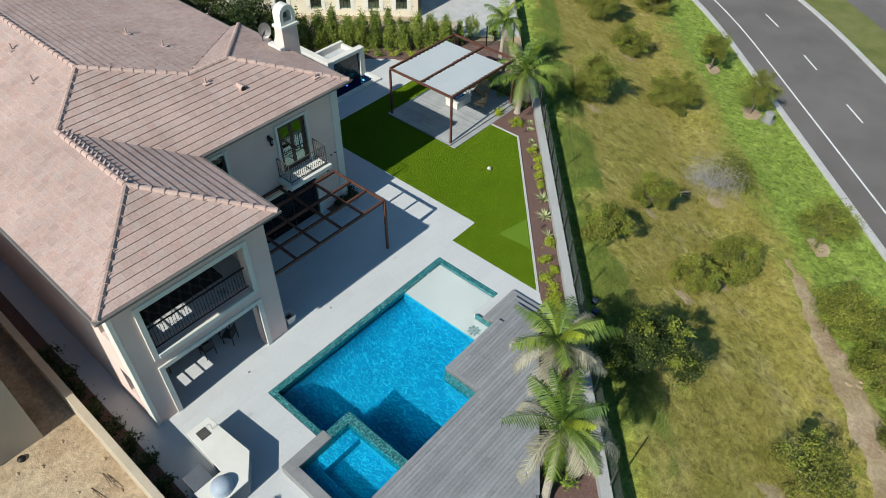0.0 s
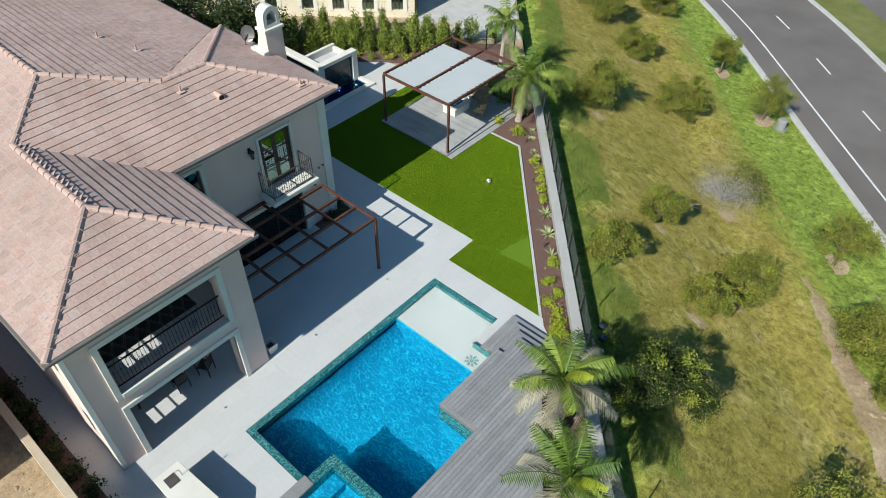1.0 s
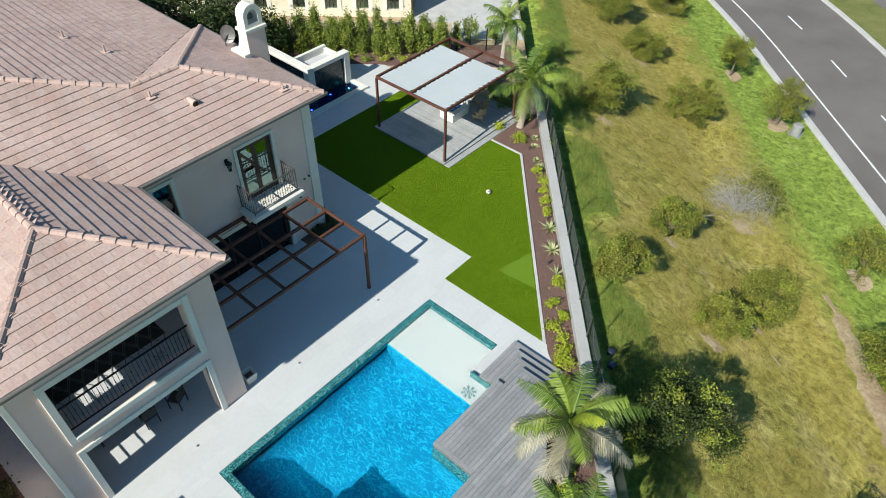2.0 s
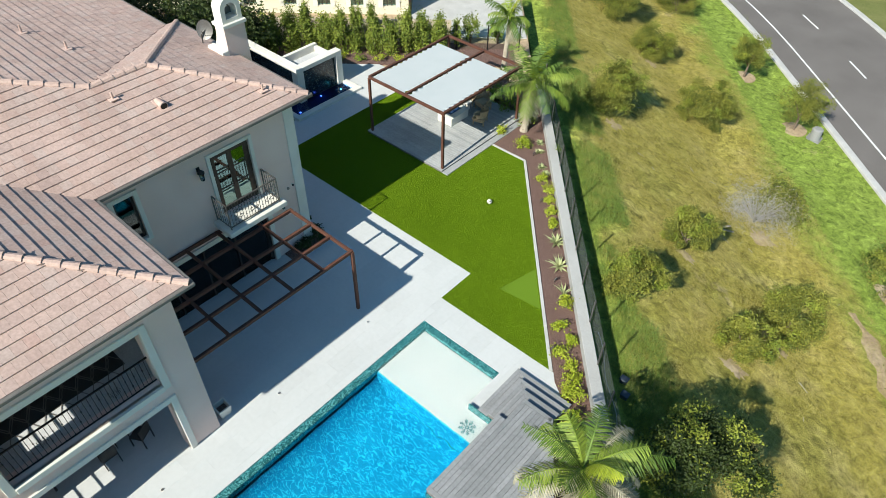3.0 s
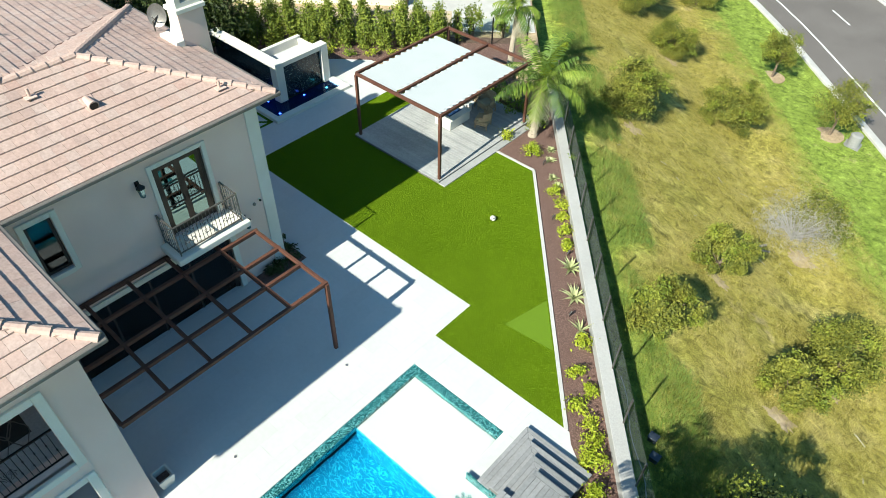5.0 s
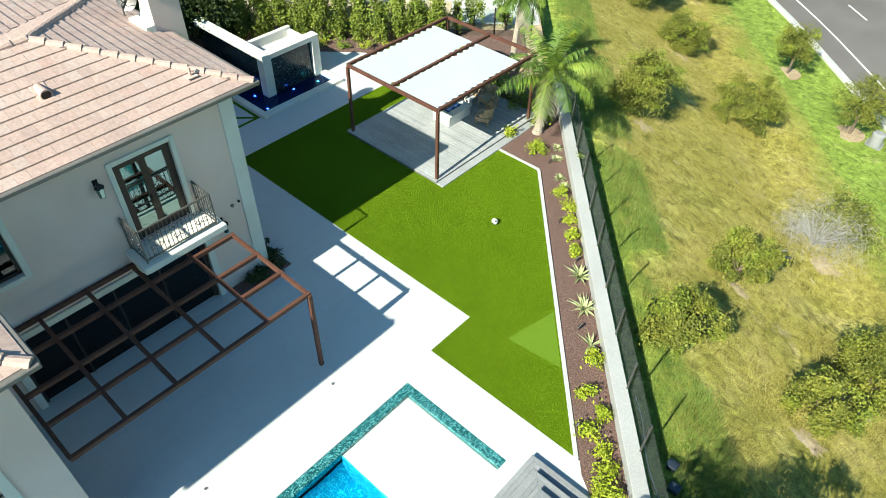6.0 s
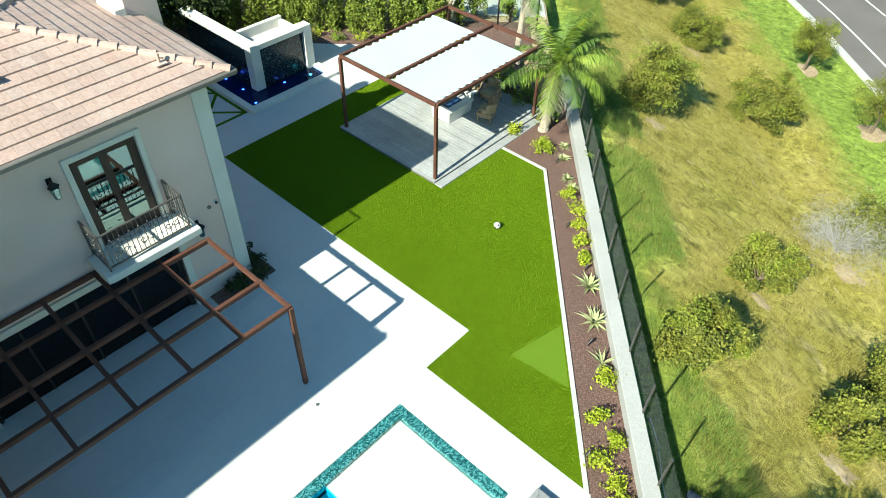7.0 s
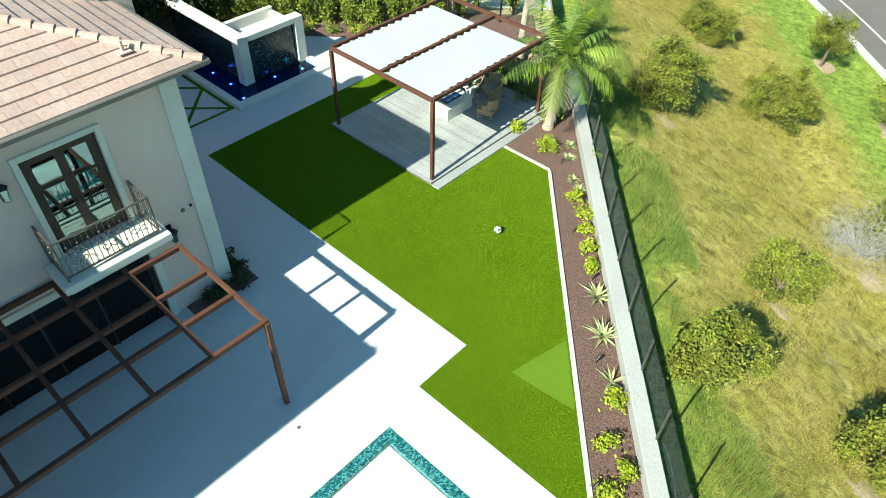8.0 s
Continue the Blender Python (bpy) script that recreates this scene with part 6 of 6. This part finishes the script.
def frond(bm, base, az, el, length, rng, droop, wide):
    """One feather leaf: an arching midrib with narrow leaflets on both sides."""
    pts = []
    p, e = Vector(base), el
    n = 14
    for s in range(n + 1):
        pts.append(p.copy())
        d = Vector((math.cos(az) * math.cos(e), math.sin(az) * math.cos(e), math.sin(e)))
        p = p + d * (length / n)
        e -= droop / n * (0.5 + 1.0 * s / n)
    for s in range(n):
        w = 0.022 * (1 - s / n) + 0.004
        side = Vector((-math.sin(az), math.cos(az), 0)) * w
        bm.faces.new([bm.verts.new(v) for v in (pts[s] - side, pts[s] + side, pts[s + 1] + side, pts[s + 1] - side)])
    m = 44
    for k in range(4, m):
        f = k / m * n
        s = min(int(f), n - 1)
        o = pts[s].lerp(pts[s + 1], f - s)
        along = (pts[s + 1] - pts[s]).normalized()
        out = Vector((-math.sin(az), math.cos(az), 0))
        L = wide * math.sin(math.pi * (0.12 + 0.8 * k / m)) * rng.uniform(0.8, 1.1)
        for sg in (-1, 1):
            tip = o + (out * sg * 0.8 + along * 0.55).normalized() * L + Vector((0, 0, -0.6 * L + rng.uniform(-0.16, 0.1)))
            mid = o.lerp(tip, 0.5) + Vector((0, 0, 0.07 * L))
            a = along * 0.019
            bm.faces.new([bm.verts.new(v) for v in (o - a * 0.6, o + a * 0.6, mid + a, mid - a)])
            bm.faces.new([bm.verts.new(v) for v in (mid - a, mid + a, tip)])


def palm(at, height, seed, fronds=15, length=2.0, dry=3, lean=(0, 0), wide=0.46, label="feather palm with arching green fronds in the bed"):
    rng = random.Random(seed)
    x, y, z = at
    t = thing("palm", at, label, "palm tree", "palms")
    top = Vector((x + lean[0], y + lean[1], z + height))
    bm = B()
    n = 12
    for i in range(n):
        p, q = Vector((x, y, z - 0.05)).lerp(top, i / n), Vector((x, y, z - 0.05)).lerp(top, (i + 1.02) / n)
        r = 0.17 * (1 - 0.45 * i / n) + (0.04 if i == 0 else 0)
        rod(bm, p, q, r, r * 0.93, 10)
    part("trunk", bm, "palm_bark", t)
    part("crownshaft", rod(B(), top, top + Vector((0, 0, 0.5)), 0.1, 0.05, 10), "leaf_bright", t, "smooth green crownshaft")
    for k in range(fronds):
        az = 2.399 * k + rng.uniform(-0.5, 0.5)
        old = k / fronds
        el = 1.3 - 1.45 * old + rng.uniform(-0.2, 0.15)
        fb = B()
        frond(fb, top + Vector((0, 0, 0.4 - 0.25 * old)), az, el, length * rng.uniform(0.65, 1.1), rng, 0.9 + 1.1 * old + rng.uniform(-0.3, 0.5), wide * rng.uniform(0.75, 1.1))
        if k < 1:
            part("frond", fb, "leaf_yellow", t, "young yellow-green frond")
        elif k >= fronds - dry:
            part("frond", fb, "palm_dry", t, "dry drooping frond")
        else:
            part("frond", fb, "palm" if rng.random() < 0.45 else "palm_dark", t)


palm((-4.6, 12.15, 0.01), 2.3, 1, 27, 2.4, 5, (0.1, 0.25), 0.56)
palm((-8.6, 15.6, 0.0), 3.0, 2, 20, 1.8, 3, (0.1, 0.1))
palm((8.37, -3.05, 0.01), 3.1, 3, 22, 2.2, 12, (-0.3, 0.0), 0.58)
palm((10.39, -6.53, 0.01), 3.7, 4, 22, 2.2, 11, (-0.2, 0.5), 0.58)
palm((7.55, -1.55, 0.01), 1.0, 5, 12, 1.5, 5, (0.2, 0.1), 0.46, "young feather palm with yellowing fronds in the bed")
palm((3.9, -15.0 + 0.35, 0.0), 0.5, 6, 11, 1.3, 2, (0, 0), 0.46, "young feather palm beside the spa")

# ---- field: grass, litter ----
def blades(name, count, seed, ulo, uhi, vlo, vhi, mat, hmin, hmax, width, keep=None):
    rng = np.random.default_rng(seed)
    k = count // 12
    u, v = rng.uniform(ulo, uhi, k), rng.uniform(vlo, vhi, k)
    cx, cy = OUT.x * u + AL.x * v, OUT.y * u + AL.y * v
    dens = np.array([noise.noise((a * 0.35, b * 0.35, seed)) for a, b in zip(cx, cy)])
    sel = dens > -0.25
    cx, cy = cx[sel].repeat(12), cy[sel].repeat(12)
    x, y = cx + rng.normal(0, 0.13, len(cx)), cy + rng.normal(0, 0.13, len(cx))
    z = np.array([ground_z(a, b) for a, b in zip(x, y)]) - 0.02
    h = rng.uniform(hmin, hmax, len(x)) * rng.uniform(0.6, 1.5, len(x) // 12).repeat(12)
    az = rng.uniform(0, 2 * np.pi, len(x))
    dx, dy = np.cos(az), np.sin(az)
    lean = rng.uniform(0.2, 0.9, len(x)) * h
    base = np.stack([x, y, z], 1)
    side = np.stack([-dy, dx, np.zeros_like(dx)], 1) * width
    tip = base + np.stack([dx * lean, dy * lean, h], 1)
    v3 = np.stack([base - side, base + side, tip], 1).reshape(-1, 3)
    f3 = np.arange(len(v3)).reshape(-1, 3)
    return hang(name, mesh_of(name, v3.tolist(), f3.tolist()), mat)


def turf_pile(count, seed, poly, holes):
    """Short fibres of the artificial lawn, standing in every direction."""
    rng = np.random.default_rng(seed)
    p = np.array(poly)
    x, y = rng.uniform(p[:, 0].min(), p[:, 0].max(), count), rng.uniform(p[:, 1].min(), p[:, 1].max(), count)

    def inside(q):
        hit = np.zeros(count, bool)
        for (x0, y0), (x1, y1) in zip(q, q[1:] + q[:1]):
            if y0 != y1:
                hit ^= ((y0 > y) != (y1 > y)) & (x < x0 + (y - y0) * (x1 - x0) / (y1 - y0))
        return hit
    keep = inside(poly)
    for q in holes:
        keep &= ~inside(q)
    x, y = x[keep], y[keep]
    az, h = rng.uniform(0, 2 * np.pi, len(x)), rng.uniform(0.012, 0.026, len(x))
    dx, dy = np.cos(az), np.sin(az)
    base = np.stack([x, y, np.full_like(x, 0.003)], 1)
    side = np.stack([-dy, dx, np.zeros_like(dx)], 1) * 0.0065
    tip = base + np.stack([dx * 0.35 * h, dy * 0.35 * h, h], 1)
    v3 = np.stack([base - side, base + side, tip], 1).reshape(-1, 3)
    return hang("turf_pile", mesh_of("turf_pile", v3.tolist(), np.arange(len(v3)).reshape(-1, 3).tolist()), "turf_blade")


tagged(turf_pile(800000, 8, lawn_pts, [[(1.45, 4.78), (1.06, 3.04), (2.8, 3.22)], [(-9.95, 7.03), (-5.37, 7.03), (-5.37, 12.63), (-9.95, 12.63)]]), "short bright green artificial grass fibres of the lawn", "grass", kind="stuff")
tagged(blades("dry_grass", 640000, 1, 7.4, 20.5, -40, 16, "blade", 0.04, 0.14, 0.0058), "tufts of long dry straw-coloured grass", "grass", kind="stuff")
tagged(blades("green_grass", 110000, 2, 6.9, 9.0, -32, 10, "blade_green", 0.06, 0.2, 0.008), "tufts of long green grass below the wall", "grass", kind="stuff")
tagged(blades("strip_grass", 70000, 3, 19.0, 25.0, -50, 6, "blade_green", 0.03, 0.09, 0.009), "short watered green grass beside the road", "grass", kind="stuff")

for i, (p, q, r) in enumerate((((4.55, 16.2), (5.0, 17.3), 0.06), ((4.75, 16.5), (5.3, 17.0), 0.045), ((4.3, 13.6), (4.5, 14.4), 0.03))):
    st = thing("fallen_stake", (*p, gz(*p)), "weathered wooden stake lying in the grass", "stake", "stakes")
    part("pole", rod(B(), (*p, gz(*p) + 0.06), (*q, gz(*q) + 0.16), r, r * 0.8, 7), "palm_bark", st)
rk = random.Random(9)
for i in range(14):
    x, y = rk.uniform(15.5, 20.5), rk.uniform(4, 13)
    u = 0.756 * x + 0.655 * y
    if not 18.3 < u < 20.4:
        continue
    bm = B()
    bmesh.ops.create_icosphere(bm, subdivisions=2, radius=rk.uniform(0.08, 0.18), matrix=Matrix.Translation((x, y, gz(x, y) + 0.05)) @ Matrix.Diagonal((1.2, 0.9, 0.6, 1)))
    for v in bm.verts:
        v.co += Vector((noise.noise(v.co * 5), noise.noise(v.co * 5 + Vector((3, 1, 2))), 0)) * 0.05
    tagged(part("rock", bm, "dirt"), "small pale rock half sunk in bare soil", "rock", "rocks")
bin_ = thing("concrete_bin", (4.4, 30.9, gz(4.4, 30.9)), "round pale concrete litter bin on a small pad by the kerb", "bin")
z = gz(5.0, 30.4)
part("barrel", rod(B(), (5.0, 30.4, z), (5.0, 30.4, z + 0.7), 0.34, 0.31, 16), "grey_stone", bin_)
part("lid", rod(B(), (5.0, 30.4, z + 0.7), (5.0, 30.4, z + 0.78), 0.34, 0.25, 16), "grey_stone", bin_)
tagged(part("pad", box(B(), 4.55, 5.4, 30.0, 30.85, z - 0.4, z + 0.05), "grey_stone"), "small concrete pad beside the kerb", "pad", kind="structure")
M["slate"] = material("slate_plastic", two((0.03, 0.042, 0.06), (0.045, 0.06, 0.08), 2, 30), 0.5)
for i, (x, y) in enumerate(((6.45, 3.4), (6.8, 2.85))):
    ub = thing("utility_box", (x, y, gz(x, y)), "small dark slate-blue utility box in the grass", "utility box", "utility boxes")
    part("case", box(B(), x - 0.13, x + 0.13, y - 0.11, y + 0.11, gz(x, y) - 0.1, gz(x, y) + 0.2, 0.02), "slate", ub)
    part("lid", box(B(), x - 0.15, x + 0.15, y - 0.13, y + 0.13, gz(x, y) + 0.2, gz(x, y) + 0.23, 0.01), "slate", ub)
for i, (x, y) in enumerate(((-0.75, 8.2), (0.75, 7.0), (2.4, 4.7), (4.2, 1.9), (-3.0, 10.75))):
    sp = thing("garden_spotlight", (x, y, 0.01), "small black garden spotlight on a stake", "lamp", "garden spotlights")
    part("stake", rod(B(), (x, y, 0), (x, y, 0.16), 0.012), "iron", sp)
    part("head", rod(B(), (x, y - 0.05, 0.15), (x + 0.02, y + 0.07, 0.24), 0.03, 0.04, 10), "iron", sp)

cable = thing("ground_cable", (*street(6.5, 2), -1.25), "thin pale cable lying along the foot of the wall", "cable")
cb = B()
pts = [(*street(6.56 + 0.06 * math.sin(k * 0.9) - 0.02 * max(0, k - 9), -0.6 + 0.4 * k), 0) for k in range(14)]
pts = [Vector((x, y, ground_z(x, y) + 0.03)) for x, y, z in pts]
for p, q in zip(pts, pts[1:]):
    rod(cb, p, q, 0.016, seg=6)
part("sheath", cb, "trim", cable)

# bare strip of stony soil across the field
track = [(11.6, 16.6), (13.2, 14.5), (14.6, 12.8), (16.0, 11.1), (17.1, 9.8), (18.3, 8.2), (19.5, 6.6), (20.8, 4.6), (22.2, 2.4)]
tv, tf = [], []
for i in range(81):
    f = i / 80 * (len(track) - 1)
    k = min(int(f), len(track) - 2)
    p = Vector(track[k]).lerp(Vector(track[k + 1]), f - k)
    w = 0.25 + 0.65 * min(1, i / 25) + 0.35 * noise.noise((i * 0.31, 0.2, 0.7))
    o = 0.3 * noise.noise((i * 0.17, 3.1, 0.4))
    for j in range(5):
        q = p + Vector((0.77, 0.64)) * (o + w * (j - 2) / 2)
        tv.append((q.x, q.y, ground_z(q.x, q.y) + (0.035 if 0 < j < 4 else -0.02)))
    if i:
        tf += [((i - 1) * 5 + j, (i - 1) * 5 + j + 1, i * 5 + j + 1, i * 5 + j) for j in range(4)]
tagged(hang("bare_soil", mesh_of("bare_soil", tv, tf), "dirt"), "uneven strip of pale bare soil across the field", "bare soil", kind="structure")
for i, (x, y, r) in enumerate(((9.6, 11.2, 0.7), (9.0, 8.1, 0.6), (4.7, 12.4, 0.45), (6.4, 18.2, 0.7), (16.6, 1.2, 0.8), (-3.0, 18.6, 0.6), (-6.2, 29.6, 0.6), (4.2, 15.2, 0.5))):
    ring = [(x, y, ground_z(x, y) + 0.03)]
    for k in range(36):
        a = 2 * math.pi * k / 36
        rr = 0.7 * r * (1 + 0.8 * noise.noise((math.cos(a) * 2.3, math.sin(a) * 2.3, i * 3.7)) + 0.5 * noise.noise((math.cos(a) * 6, math.sin(a) * 6, i * 1.7)))
        qx, qy = x + rr * math.cos(a) * 1.3, y + rr * math.sin(a) * 0.9
        ring.append((qx, qy, ground_z(qx, qy) + 0.002))
    tagged(hang("bare_patch", mesh_of("bare_patch", ring, [(0, 1 + k, 1 + (k + 1) % 36) for k in range(36)]), "dirt"), "patch of pale bare soil in the grass", "bare soil", kind="structure")

rt = random.Random(33)
for i in range(26):
    u, v = rt.uniform(8, 20), rt.uniform(-22, 8)
    x, y = street(u, v)
    a, L = rt.uniform(0, 6.3), rt.uniform(0.15, 0.5)
    z0, z1 = gz(x, y), gz(x + L * math.cos(a), y + L * math.sin(a))
    tagged(part("twig", rod(B(), (x, y, z0 + 0.1), (x + L * math.cos(a), y + L * math.sin(a), z1 + 0.14), 0.018, 0.012, 5), "palm_dry"), "pale dry twig caught in the grass", "twig", "twigs")

# ---- paving stones, last ----
def pave(x0, x1, y0, y1, holes=()):
    """Half-bonded stones of 0.6 by 1.2 m in a rectangle; stones cut at its edges are smaller."""
    i = math.floor(x0 / 0.6)
    while i * 0.6 < x1:
        shift = 0.6 * (i % 2)
        j = math.floor((y0 - shift) / 1.2)
        while j * 1.2 + shift < y1:
            a0, a1 = max(i * 0.6, x0), min(i * 0.6 + 0.6, x1)
            b0, b1 = max(j * 1.2 + shift, y0), min(j * 1.2 + shift + 1.2, y1)
            j += 1
            if a1 - a0 < 0.02 or b1 - b0 < 0.02:
                continue
            key = (round(a1 - a0, 3), round(b1 - b0, 3))
            if key not in STONES:
                sb = box(B(), 0.001, key[0] - 0.001, 0.001, key[1] - 0.001, -0.03, 0)
                STONES[key] = bpy.data.meshes.new("paver")
                sb.to_mesh(STONES[key])
                sb.free()
            s = hang("paver", STONES[key], "paver", patio)
            s.location = (a0, b0, 0)
        i += 1


STONES = {}
for r in RECTS:
    pave(*r)
